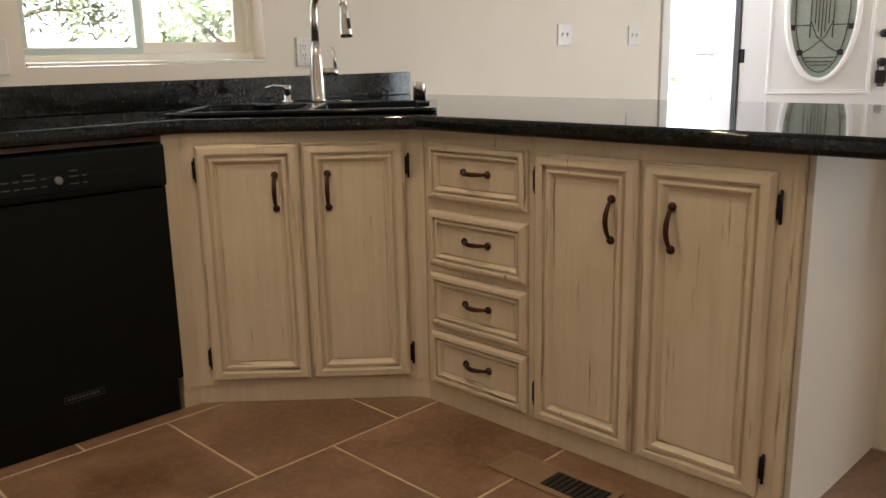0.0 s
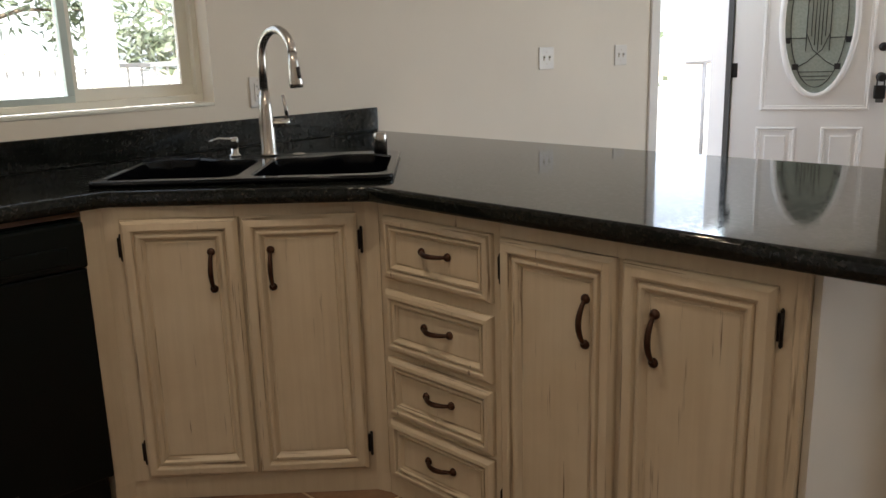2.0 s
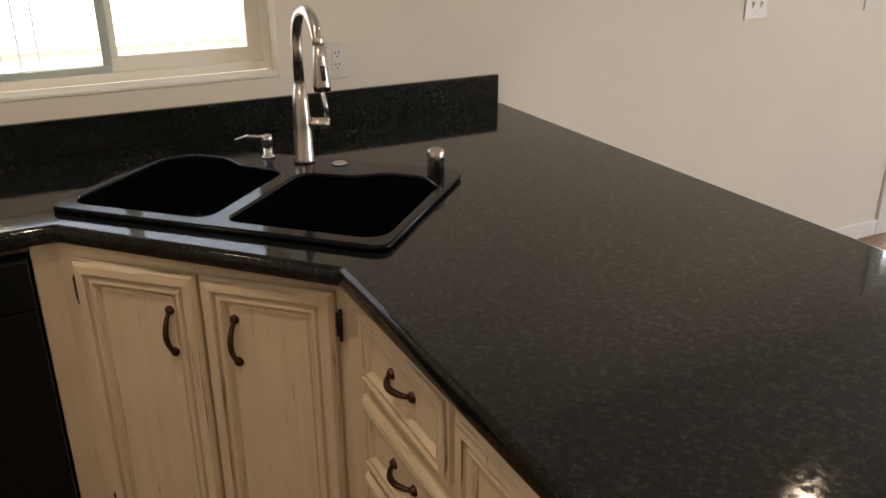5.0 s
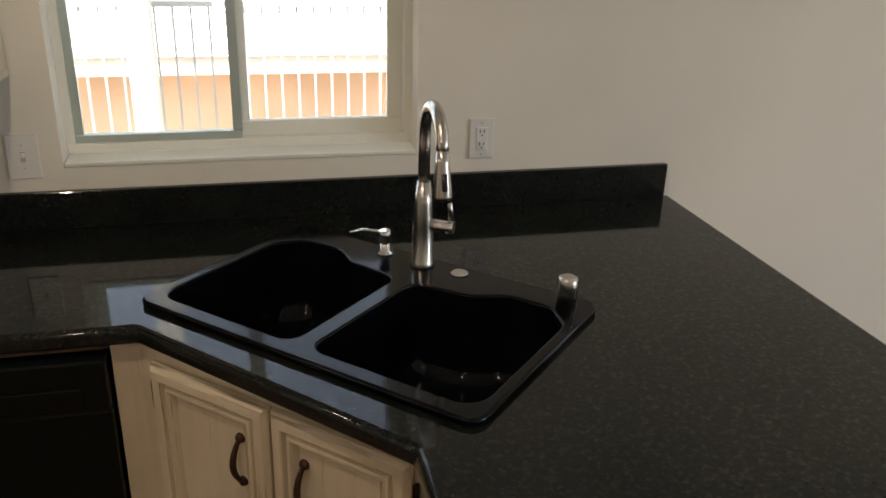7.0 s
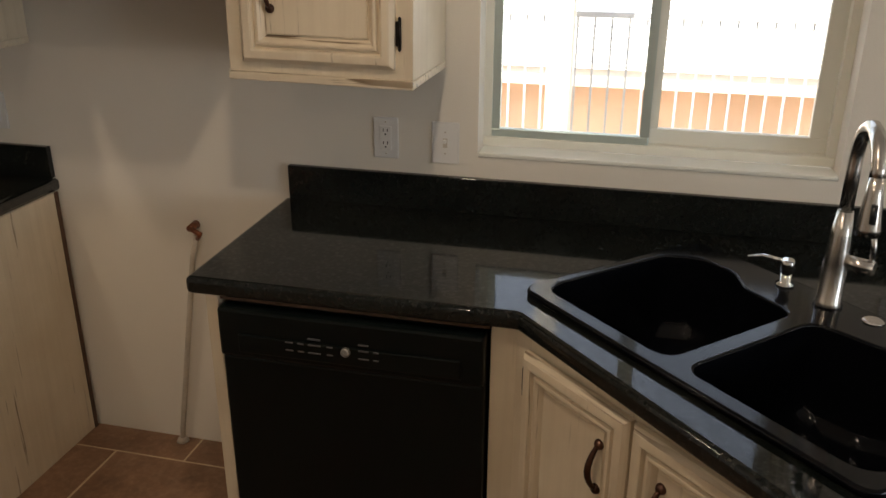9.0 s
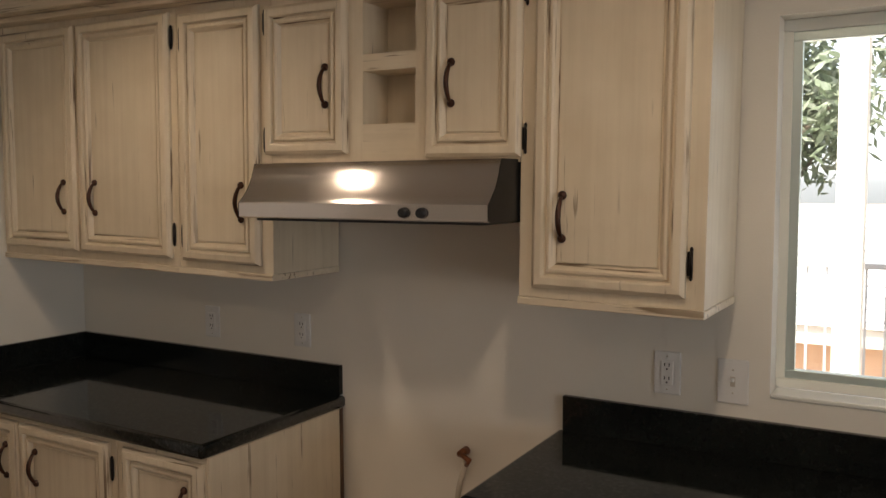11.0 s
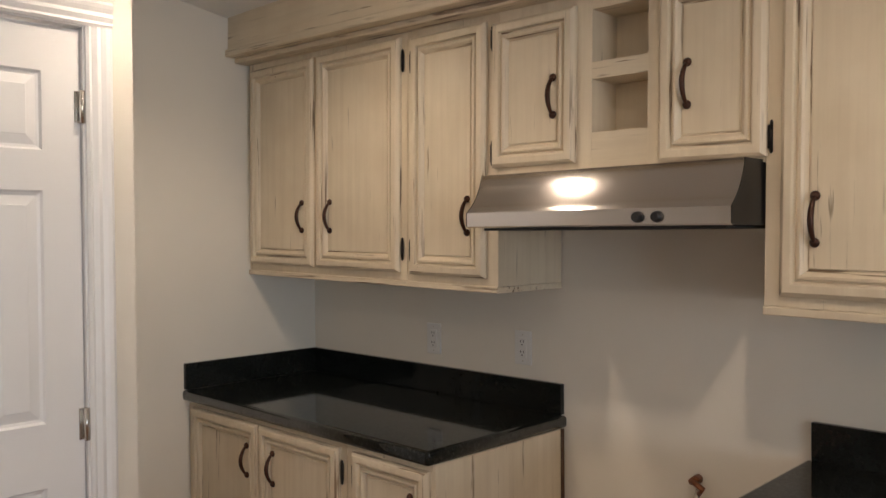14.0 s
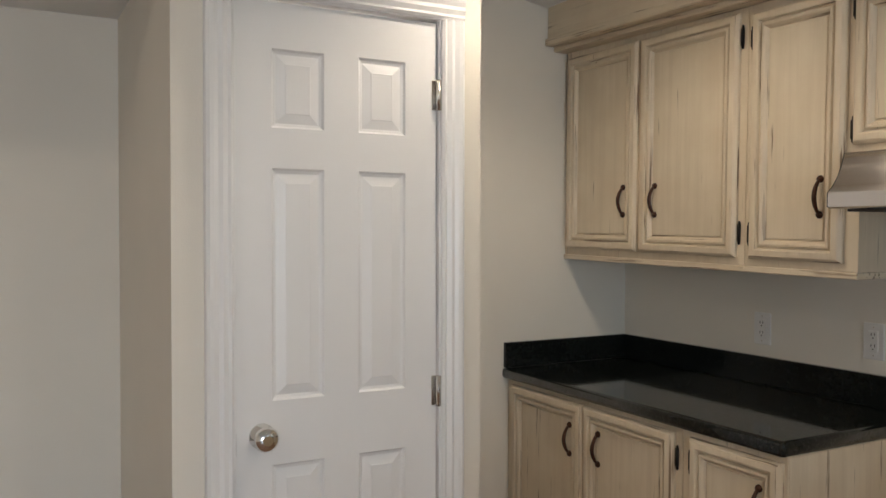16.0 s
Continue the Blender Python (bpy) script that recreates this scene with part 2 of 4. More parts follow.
# ---- building blocks ----
def box(x0, x1, y0, y1, z0, z1, bev=0.0, bm=None):
    own = bmesh.new()
    m = Matrix.Translation(((x0 + x1) / 2, (y0 + y1) / 2, (z0 + z1) / 2)) @ Matrix.Diagonal((abs(x1 - x0), abs(y1 - y0), abs(z1 - z0), 1))
    bmesh.ops.create_cube(own, size=1, matrix=m)
    if bev:
        bmesh.ops.bevel(own, geom=own.edges[:], offset=bev, segments=2, affect="EDGES", profile=0.5)
    return joined(bm, own)


def joined(bm, own):
    if bm is None:
        return own
    me = bpy.data.meshes.new("tmp")
    own.to_mesh(me)
    own.free()
    bm.from_mesh(me)
    bpy.data.meshes.remove(me)
    return bm


def tube(pts, r, n=8, bm=None, caps=True):
    """A round bar through the points; r is one radius or one for each point."""
    bm = bm or bmesh.new()
    pts = [Vector(p) for p in pts]
    rs = r if isinstance(r, (list, tuple)) else [r] * len(pts)
    rings, side = [], None
    for i, p in enumerate(pts):
        d = (pts[min(i + 1, len(pts) - 1)] - pts[max(i - 1, 0)]).normalized()
        if side is None:
            side = d.orthogonal().normalized()
        side = (side - d * side.dot(d)).normalized()
        up = d.cross(side)
        rings.append([bm.verts.new(p + rs[i] * (math.cos(a) * side + math.sin(a) * up)) for a in (2 * math.pi * k / n for k in range(n))])
    for a, b in zip(rings, rings[1:]):
        for k in range(n):
            bm.faces.new((a[k], a[(k + 1) % n], b[(k + 1) % n], b[k])).smooth = True
    if caps:
        bm.faces.new(rings[0][::-1])
        bm.faces.new(rings[-1])
    return bm


def lathe(prof, n=20, bm=None, m=None):
    """A turned body round z: prof holds (radius, height)."""
    bm = bm or bmesh.new()
    m = m or Matrix.Identity(4)
    rings = [[bm.verts.new(m @ Vector((max(r, 1e-4) * math.cos(2 * math.pi * k / n), max(r, 1e-4) * math.sin(2 * math.pi * k / n), z))) for k in range(n)] for r, z in prof]
    for a, b in zip(rings, rings[1:]):
        for k in range(n):
            bm.faces.new((a[k], a[(k + 1) % n], b[(k + 1) % n], b[k])).smooth = True
    bm.faces.new(rings[0][::-1])
    bm.faces.new(rings[-1])
    return bm


def prism(pts, z0, z1, bm=None, top=True):
    bm = bm or bmesh.new()
    lo, hi = [bm.verts.new((x, y, z0)) for x, y in pts], [bm.verts.new((x, y, z1)) for x, y in pts]
    for k in range(len(pts)):
        j = (k + 1) % len(pts)
        bm.faces.new((lo[k], lo[j], hi[j], hi[k]))
    bm.faces.new(lo[::-1])
    if top:
        bm.faces.new(hi)
    return bm


def plate(outline, holes, z0, z1, bev):
    """A flat slab with holes and rounded edges."""
    cu = bpy.data.curves.new("plate", "CURVE")
    cu.dimensions, cu.fill_mode = "2D", "BOTH"
    cu.extrude, cu.bevel_depth, cu.bevel_resolution, cu.offset = (z1 - z0) / 2 - bev, bev, 2, -bev
    for pts in [outline, *holes]:
        sp = cu.splines.new("POLY")
        sp.points.add(len(pts) - 1)
        for p, (x, y) in zip(sp.points, pts):
            p.co = (x, y, 0, 1)
        sp.use_cyclic_u = True
    ob = bpy.data.objects.new("plate", cu)
    me = bpy.data.meshes.new_from_object(ob)
    bm = bmesh.new()
    bm.from_mesh(me)
    bmesh.ops.translate(bm, verts=bm.verts[:], vec=(0, 0, (z0 + z1) / 2))
    bpy.data.objects.remove(ob)
    bpy.data.curves.remove(cu)
    bpy.data.meshes.remove(me)
    return bm


def rounded(pts, radii, n=6):
    """A polygon whose corners are rounded by the radii."""
    out = []
    for i, p in enumerate(pts):
        p, a, b, r = Vector(p), Vector(pts[i - 1]), Vector(pts[(i + 1) % len(pts)]), radii[i] if isinstance(radii, (list, tuple)) else radii
        if r <= 0:
            out.append(tuple(p))
            continue
        u, v = (a - p).normalized(), (b - p).normalized()
        half = math.acos(max(-1, min(1, u.dot(v)))) / 2
        d = r / math.tan(half)
        c = p + (u + v).normalized() * (r / math.sin(half))
        s, e = p + u * d - c, p + v * d - c
        a0, da = math.atan2(s.y, s.x), 0
        da = (math.atan2(e.y, e.x) - a0 + math.pi) % (2 * math.pi) - math.pi
        out += [(c.x + r * math.cos(a0 + da * k / n), c.y + r * math.sin(a0 + da * k / n)) for k in range(n + 1)]
    return out


def finish(bm, name, mats, smooth=False):
    bmesh.ops.recalc_face_normals(bm, faces=bm.faces[:])
    me = bpy.data.meshes.new(name)
    bm.to_mesh(me)
    bm.free()
    for k in mats if isinstance(mats, (list, tuple)) else [mats]:
        me.materials.append(k)
    if smooth:
        me.shade_smooth()
    return me


def part(name, bm, material, parent, label="", m=None):
    ob = new(name, finish(bm, name, material))
    ob.parent = parent
    if m is not None:
        ob.matrix_basis = m
    return tagged(ob, label) if label else ob


def thing(name, m, label, category, group="", kind="", bm=None, material=None):
    ob = new(name, finish(bm, name, material) if bm else None)
    ob.matrix_basis = m
    return tagged(ob, label, category, group, kind)


def structure(name, bm, material, label, category=""):
    return tagged(new(name, finish(bm, name, material)), label, category or name.split("_")[0], "", "structure")


I4 = Matrix.Identity(4)


def rings(bm, x0, z0, w, h, steps, worn=(), fill=True, base=0):
    """Nested rectangles in the plane y=0, each inset and raised towards -y; worn: the steps that take the second material."""
    loops = []
    for inset, d in steps:
        loops.append([bm.verts.new((x0 + a, -d, z0 + b)) for a, b in ((inset, inset), (w - inset, inset), (w - inset, h - inset), (inset, h - inset))])
    for i, (a, b) in enumerate(zip(loops, loops[1:])):
        for k in range(4):
            f = bm.faces.new((a[k], a[(k + 1) % 4], b[(k + 1) % 4], b[k]))
            f.material_index = (worn[i] + (k % 2 == 0)) if i in worn else base
    if fill:
        bm.faces.new(loops[-1])
    return bm


def door_front(w, h, small=False):
    k = 0.7 if small else 1.0
    steps = [(0, 0), (0, 0.011), (0.003, 0.015), (0.010, 0.0215), (0.027 * k, 0.023), (0.031 * k, 0.021), (0.034 * k, 0.011), (0.038 * k, 0.0105), (0.042 * k, 0.0185),
             (0.048 * k, 0.019), (0.053 * k, 0.0145), (0.060 * k, 0.0045), (0.0635 * k, 0.0045), (0.066 * k, 0.0085)]
    return rings(bmesh.new(), 0, 0, w, h, steps, {0: 1, 1: 1, 2: 1, 5: 3, 6: 3, 10: 3, 11: 3})


def pull_handle(parent, x, z, length=0.104, upright=True, base=0.008):
    """An arched bronze pull with a round foot at each end."""
    pts, rs = [], []
    for k in range(9):
        s = k / 8
        pts.append((0, -0.004 - 0.024 * math.sin(math.pi * s) ** 0.8, (s - 0.5) * length))
        rs.append(0.0045 + 0.0026 * math.sin(math.pi * s))
    bm = tube(pts, rs, 8)
    for e in (-0.5, 0.5):
        lathe([(0.0115, 0), (0.0115, 0.003), (0.009, 0.008), (0.004, 0.011)], 10, bm, Matrix.Translation((0, 0, e * length)) @ pose(0, 0, 0, 90))
    return part("handle", bm, BRONZE, parent, "dark bronze arched pull handle", pose(x, -base, z, 0, 0 if upright else 90, 0))


def leaf_hinge(parent, x, z, h=0.055):
    bm = box(-0.006, 0.006, -0.005, 0.0, -h / 2, h / 2, 0.0015)
    tube([(0.004, -0.006, -h / 2 - 0.004), (0.004, -0.006, h / 2 + 0.004)], 0.004, 8, bm)
    for e in (-1, 1):
        lathe([(0.0035, 0), (0.0045, 0.003), (0.0015, 0.008)], 8, bm, Matrix.Translation((0.004, -0.006, e * (h / 2 + 0.003))) @ pose(0, 0, 0, 0 if e > 0 else 180))
    return part("hinge", bm, HINGE, parent, "dark bronze hinge", pose(x, -0.001, z))


def cabinet_door(parent, x, z, w, h, handle=None, hinge=None, y=0.0, name="door", hinge_z=(0.1, 0.9)):
    """handle: 'l' or 'r' and the height of its middle within the door; hinge: 'l' or 'r'."""
    d = part(name, door_front(w, h, name == "drawer"), [CREAM, WORN, WORN_H, GLAZE, GLAZE_H], parent, "", pose(x, y, z))
    if name == "drawer":
        pull_handle(d, w / 2, h / 2 + 0.006, 0.092, False)
    elif handle:
        pull_handle(d, 0.076 if handle[0] == "l" else w - 0.076, handle[1])
    if hinge:
        for f in hinge_z:
            leaf_hinge(d, -0.007 if hinge == "l" else w + 0.007, h * f)
    return d


# ---- shell of the rooms ----
YN, XW, XE, YS = 3.09, -1.63, 7.42, -2.6
wall = bmesh.new()
for x0, x1, z0, z1 in ((-2.2, 1.08, 0, 3.4), (1.08, 2.0, 0, 1.076), (1.08, 2.0, 2.03, 3.4), (2.0, 5.12, 0, 3.4), (5.12, 6.17, 2.08, 3.4), (6.17, 7.57, 0, 3.4)):
    box(x0, x1, YN, YN + 0.15, z0, z1, 0, wall)
structure("wall_north", wall, WALL, "cream painted wall with a window and a front door", "wall")
# the opening here is an addition, out of view, that holds the fill lamp
east = bmesh.new()
for y0, y1, z0, z1 in ((YS, -2.1, 0, 3.5), (-2.1, 0.5, 0, 0.2), (-2.1, 0.5, 2.2, 3.5), (0.5, YN, 0, 3.5)):
    box(XE, XE + 0.15, y0, y1, z0, z1, 0, east)
structure("wall_east", east, WALL, "cream painted living room wall with an added, unseen opening", "wall")
structure("wall_south", box(-2.2, 7.57, YS - 0.15, YS, 0, 3.5), WALL, "plain cream painted wall", "wall")
structure("wall_west", box(XW - 0.12, XW, 1.99, YN, 0, 3.4), WALL, "cream painted wall beside the cabinets", "wall")
structure("wall_recess", box(-2.18, -2.03, YS, 1.15, 0, 3.4), WALL, "cream painted wall at the back of the hall", "wall")
pantry = bmesh.new()
for y0, y1, z0, z1 in ((1.046, 1.212, 0, 3.4), (1.212, 1.842, 2.11, 3.4), (1.842, 1.989, 0, 3.4)):
    box(-1.14, -1.04, y0, y1, z0, z1, 0, pantry)
box(-2.03, -1.14, 1.046, 1.14, 0, 3.4, 0, pantry)
box(XW, -1.14, 1.89, 1.989, 0, 3.4, 0, pantry)
structure("wall_pantry", pantry, WALL, "cream painted walls of the pantry closet", "wall")
structure("wall_header", box(-1.14, -1.04, YS, 1.046, 2.235, 3.4), WALL, "cream painted wall above the hall opening", "wall")
structure("ceiling_hall", box(-2.03, -1.14, YS, 1.046, 2.235, 2.3), CEILING, "flat cream painted hall ceiling", "ceiling")


def ceiling_z(y):
    return 2.39 + 0.16 * (2.66 - y)


vault = bmesh.new()
ends = [(3.24, ceiling_z(3.24)), (-2.75, ceiling_z(-2.75))]
vs = [[vault.verts.new((x, y, z + up)) for y, z in ends for up in (0, 0.15)] for x in (-2.2, 7.6)]
for f in ((0, 1, 3, 2),):
    vault.faces.new([vs[0][i] for i in f])
    vault.faces.new([vs[1][i] for i in f])
for a, b in ((0, 2), (1, 3), (0, 1), (2, 3)):
    vault.faces.new((vs[0][a], vs[0][b], vs[1][b], vs[1][a]))
structure("ceiling", vault, CEILING, "sloping white painted ceiling", "ceiling")
floor_ob = structure("floor", box(-2.2, 7.57, -2.75, 3.24, -0.12, -0.0015), GROUT, "terracotta coloured tile floor with tan grout", "floor")


def skirting(name, x0, x1, y0, y1):
    bm = box(x0, x1, y0, y1, 0.0, 0.085, 0.004)
    return structure(name, bm, WHITE, "white painted baseboard", "baseboard")


skirting("baseboard_north", 2.52, 5.03, YN - 0.014, YN)
skirting("baseboard_corner", 6.27, XE - 0.014, YN - 0.014, YN)
skirting("baseboard_east", XE - 0.014, XE, YS, YN)
skirting("baseboard_pantry", -1.04, -1.026, 1.93, 1.989)


# ---- recessed lamps ----
def can_light(x, y, energy, size=0.03, cone=176):
    z = ceiling_z(y)
    tilt = math.degrees(math.atan(0.16))
    t = thing("recessed_light", pose(x, y, z, -tilt), "white recessed ceiling light, switched on", "ceiling light", "recessed ceiling lights")
    part("trim_ring", lathe([(0.095, 0), (0.095, -0.006), (0.075, -0.010), (0.070, -0.004), (0.070, 0)], 28), WHITE, t)
    part("lens", lathe([(0.050, -0.002), (0.050, -0.005), (0.04, -0.009)], 24), BULB, t, "glowing warm lens")
    lamp("recessed_lamp", "SPOT", energy, WARM, Matrix.Translation((x, y, z - 0.03)), size, 0.0, cone)


can_light(5.9, 2.15, 1.0)
can_light(3.72, 2.25, 0.6)
can_light(1.15, 1.75, 5.6, 0.03, 160)
can_light(-0.65, 2.05, 3.5, 0.03, 140)
# added fitting, unseen and not a known one, to brighten kitchen and hall
can_light(0.3, -0.6, 6.8)


# ---- kitchen window ----
WX0, WX1, WZ0, WZ1, GY = 1.08, 2.0, 1.09, 2.03, 3.185
win = tagged(new("window_1"), "almond vinyl sliding window with clear glass", "window", "", "structure")
fr = bmesh.new()
box(WX0, WX1, GY - 0.02, GY + 0.045, WZ0, WZ0 + 0.026, 0.003, fr)
box(WX0, WX1, GY - 0.02, GY + 0.045, WZ1 - 0.03, WZ1, 0.003, fr)
box(WX0, WX0 + 0.022, GY - 0.018, GY + 0.043, WZ0 + 0.026, WZ1 - 0.03, 0, fr)
box(WX1 - 0.022, WX1, GY - 0.018, GY + 0.043, WZ0 + 0.026, WZ1 - 0.03, 0, fr)
part("window_frame", fr, VINYL, win)


def sash(x0, x1, y, w, material, label):
    s = bmesh.new()
    box(x0, x1, y - 0.012, y + 0.014, WZ0 + 0.024, WZ0 + 0.024 + w, 0.003, s)
    box(x0, x1, y - 0.012, y + 0.014, WZ1 - 0.03 - w, WZ1 - 0.028, 0.003, s)
    box(x0, x0 + w, y - 0.010, y + 0.012, WZ0 + 0.024 + w, WZ1 - 0.03 - w, 0, s)
    box(x1 - w, x1, y - 0.010, y + 0.012, WZ0 + 0.024 + w, WZ1 - 0.03 - w, 0, s)
    sa = part("sash", s, material, win, label)
    p = part("pane", box(x0 + w - 0.004, x1 - w + 0.004, y - 0.002, y + 0.002, WZ0 + 0.02 + w, WZ1 - 0.026 - w), GLASS, sa)
    p.visible_shadow = False


sash(WX0 + 0.02, 1.53, GY, 0.024, ALU, "sliding aluminium edged sash")
sash(1.508, WX1 - 0.02, GY + 0.022, 0.044, VINYL, "fixed almond vinyl sash")
part("latch", box(1.505, 1.515, GY - 0.02, GY - 0.01, 1.52, 1.6, 0.003), ALU, win)
part("window_sill", box(WX0 + 0.002, WX1 - 0.002, YN - 0.004, GY - 0.02, WZ0 - 0.013, WZ0 - 0.001, 0.003), VINYL, win, "cream painted sill board")

# ---- front door ----
fdw, fdh = 1.03, 2.05
jamb = tagged(new("door_1"), "white entry door with oval leaded glass, standing open", "door", "", "structure")
jb = bmesh.new()
box(5.12, 5.15, YN - 0.004, YN + 0.154, 0, 2.08, 0.003, jb)
box(6.14, 6.17, YN + 0.03, YN + 0.154, 0, 2.08, 0.003, jb)
box(5.15, 6.14, YN - 0.004, YN + 0.154, 2.05, 2.08, 0.003, jb)
part("door_frame", jb, WHITE, jamb)
part("weather_strip", box(6.128, 6.142, YN - 0.01, YN + 0.03, 0.02, 2.05), BLACK, jamb, "black rubber weather strip")
part("threshold", box(5.15, 6.14, YN, YN + 0.15, -0.004, 0.02, 0.004), BLACK, jamb, "dark metal threshold")
cs = bmesh.new()
for x0, x1, z0, z1 in ((5.03, 5.12, 0, 2.17), (6.175, 6.265, 0, 2.17), (5.12, 6.175, 2.08, 2.17)):
    box(x0, x1, YN - 0.016, YN, z0, z1, 0.004, cs)
part("casing", cs, WHITE, jamb)
DM = pose(6.15, 3.075, 0.022, 0, 0, -62.8)
ocx, ocz, oa, ob_ = 0.545, 1.36, 0.225, 0.51
oval = [(ocx + oa * math.cos(2 * math.pi * k / 48), ocz + ob_ * math.sin(2 * math.pi * k / 48)) for k in range(48)]
lf = plate([(0, 0), (fdw, 0), (fdw, fdh), (0, fdh)], [oval], -0.045, 0, 0.002)
bmesh.ops.transform(lf, matrix=pose(0, 0, 0, 90), verts=lf.verts[:])
leaf = part("door_leaf", lf, WHITE, jamb, "", DM)


def sweep_loop(pts, r, mats, name, parent, label=""):
    bm = tube([*pts, pts[0]], r, 8, None, False)
    return part(name, bm, mats, parent, label)


def oval_at(s, y):
    return [(ocx + oa * s * math.cos(2 * math.pi * k / 48), y, ocz + (ob_ - oa * (1 - s)) * math.sin(2 * math.pi * k / 48)) for k in range(48)]


sweep_loop(oval_at(1.06, -0.006), 0.02, WHITE, "oval_moulding", leaf)
gl = bmesh.new()
vf = [gl.verts.new(p) for p in oval_at(1.0, 0.018)]
vb = [gl.verts.new(p) for p in oval_at(1.0, 0.024)]
gl.faces.new(vf)
gl.faces.new(vb[::-1])
part("oval_glass", gl, FROST, leaf, "grey green obscure glass")
came = bmesh.new()
tube([*oval_at(0.8, 0.014), oval_at(0.8, 0.014)[0]], 0.003, 6, came, False)
for dx, z0, z1 in ((-0.075, -0.22, 0.22), (0.075, -0.22, 0.22), (-0.045, -0.12, 0.30), (0.045, -0.12, 0.30), (0, -0.22, 0.14), (-0.022, -0.18, 0.2), (0.022, -0.18, 0.2)):
    tube([(ocx + dx, 0.014, ocz + z0), (ocx + dx, 0.014, ocz + z1)], 0.0028, 6, came)
for sx in (-1, 1):
    for sz in (-1, 1):
        tube([(ocx + sx * 0.075, 0.014, ocz + sz * 0.10), (ocx + sx * 0.03, 0.014, ocz + sz * 0.21), (ocx - sx * 0.06, 0.014, ocz + sz * 0.29), (ocx - sx * 0.12, 0.014, ocz + sz * 0.325)], 0.0028, 6, came)
        tube([(ocx + sx * 0.21, 0.014, ocz + sz * 0.13), (ocx + sx * 0.075, 0.014, ocz + sz * 0.13)], 0.0028, 6, came)
for sz in (-1, 1):
    for dz, half in ((0.36, 0.115), (0.39, 0.09), (0.415, 0.065)):
        tube([(ocx - half, 0.014, ocz + sz * dz), (ocx + half, 0.014, ocz + sz * dz)], 0.0028, 6, came)
part("came", came, LEAD, leaf, "dark lead came lines")
dk = bmesh.new()
for sx in (-1, 1):
    for sz in (-1, 1):
        box(ocx + sx * 0.195 - 0.019, ocx + sx * 0.195 + 0.019, 0.013, 0.017, ocz + sz * 0.145 - 0.02, ocz + sz * 0.145 + 0.02, 0, dk)
        box(ocx + sx * 0.135 - 0.02, ocx + sx * 0.135 + 0.02, 0.013, 0.017, ocz + sz * 0.325 - 0.02, ocz + sz * 0.325 + 0.02, 0, dk)
part("tinted_glass", dk, LEAD, leaf, "dark tinted glass pieces")
MOULD = [(0, 0), (0.004, 0.009), (0.014, 0.011), (0.022, 0.003), (0.03, 0.005), (0.036, 0.0)]
for px, pz, pw, ph in ((0.19, 0.735, 0.71, 1.20),):
    part("moulding", rings(bmesh.new(), px, pz, pw, ph, MOULD, (), False), WHITE, leaf)
for px in (0.175, 0.605):
    part("panel", rings(bmesh.new(), px, 0.26, 0.265, 0.36, MOULD + [(0.06, 0.001), (0.066, 0.006)]), WHITE, leaf)
db = lathe([(0.03, 0), (0.03, 0.008), (0.018, 0.02), (0.012, 0.024)], 18, None, pose(0.955, 0, 1.16, 90))
part("deadbolt", db, BLACK, leaf, "black deadbolt")
hd = lathe([(0.032, 0), (0.032, 0.01), (0.016, 0.02), (0.016, 0.035), (0.03, 0.045), (0.03, 0.06), (0.02, 0.07)], 18, None, pose(0.955, 0, 0.96, 90))
knob = part("door_knob", hd, BLACK, leaf, "black door knob")
lb = box(0.915, 0.985, -0.055, -0.012, 0.815, 0.905, 0.006)
tube([(0.93, -0.035, 0.90), (0.93, -0.035, 0.955), (0.955, -0.035, 0.975), (0.975, -0.035, 0.955), (0.975, -0.035, 0.90)], 0.005, 8, lb)
part("lock_box", lb, BLACK, leaf, "black key lock box hanging on the knob")
part("lock_dial", box(0.93, 0.975, -0.05, -0.02, 0.79, 0.817, 0.003), GREYMARK, leaf)
for z in (0.22, 1.02, 1.82):
    hb = box(-0.016, 0.03, -0.004, 0.0, z - 0.05, z + 0.05, 0.002)
    tube([(-0.012, -0.008, z - 0.05), (-0.012, -0.008, z + 0.05)], 0.007, 8, hb)
    part("hinge", hb, BLACK, leaf, "dark metal hinge")

# ---- pantry door ----
pd = tagged(new("door_2"), "white six panel pantry door, closed", "door", "", "structure")
PM = pose(-1.052, 1.217, 0.012, 0, 0, 90)
pw, ph = 0.62, 2.09


def panel_leaf(w, h, t, cols, rows, steps):
    bm = bmesh.new()
    xs, zs = sorted({0, w, *(c for p in cols for c in p)}), sorted({0, h, *(c for p in rows for c in p)})
    for x0, x1 in zip(xs, xs[1:]):
        for z0, z1 in zip(zs, zs[1:]):
            if (x0, x1) in cols and (z0, z1) in rows:
                rings(bm, x0, z0, x1 - x0, z1 - z0, steps)
            else:
                bm.faces.new([bm.verts.new(p) for p in ((x0, 0, z0), (x1, 0, z0), (x1, 0, z1), (x0, 0, z1))])
    bmesh.ops.remove_doubles(bm, verts=bm.verts[:], dist=1e-5)
    lo = [bm.verts.new(p) for p in ((0, 0, 0), (w, 0, 0), (w, 0, h), (0, 0, h))]
    hi = [bm.verts.new(p) for p in ((0, t, 0), (w, t, 0), (w, t, h), (0, t, h))]
    for k in range(4):
        bm.faces.new((lo[k], lo[(k + 1) % 4], hi[(k + 1) % 4], hi[k]))
    bm.faces.new(hi)
    return bm


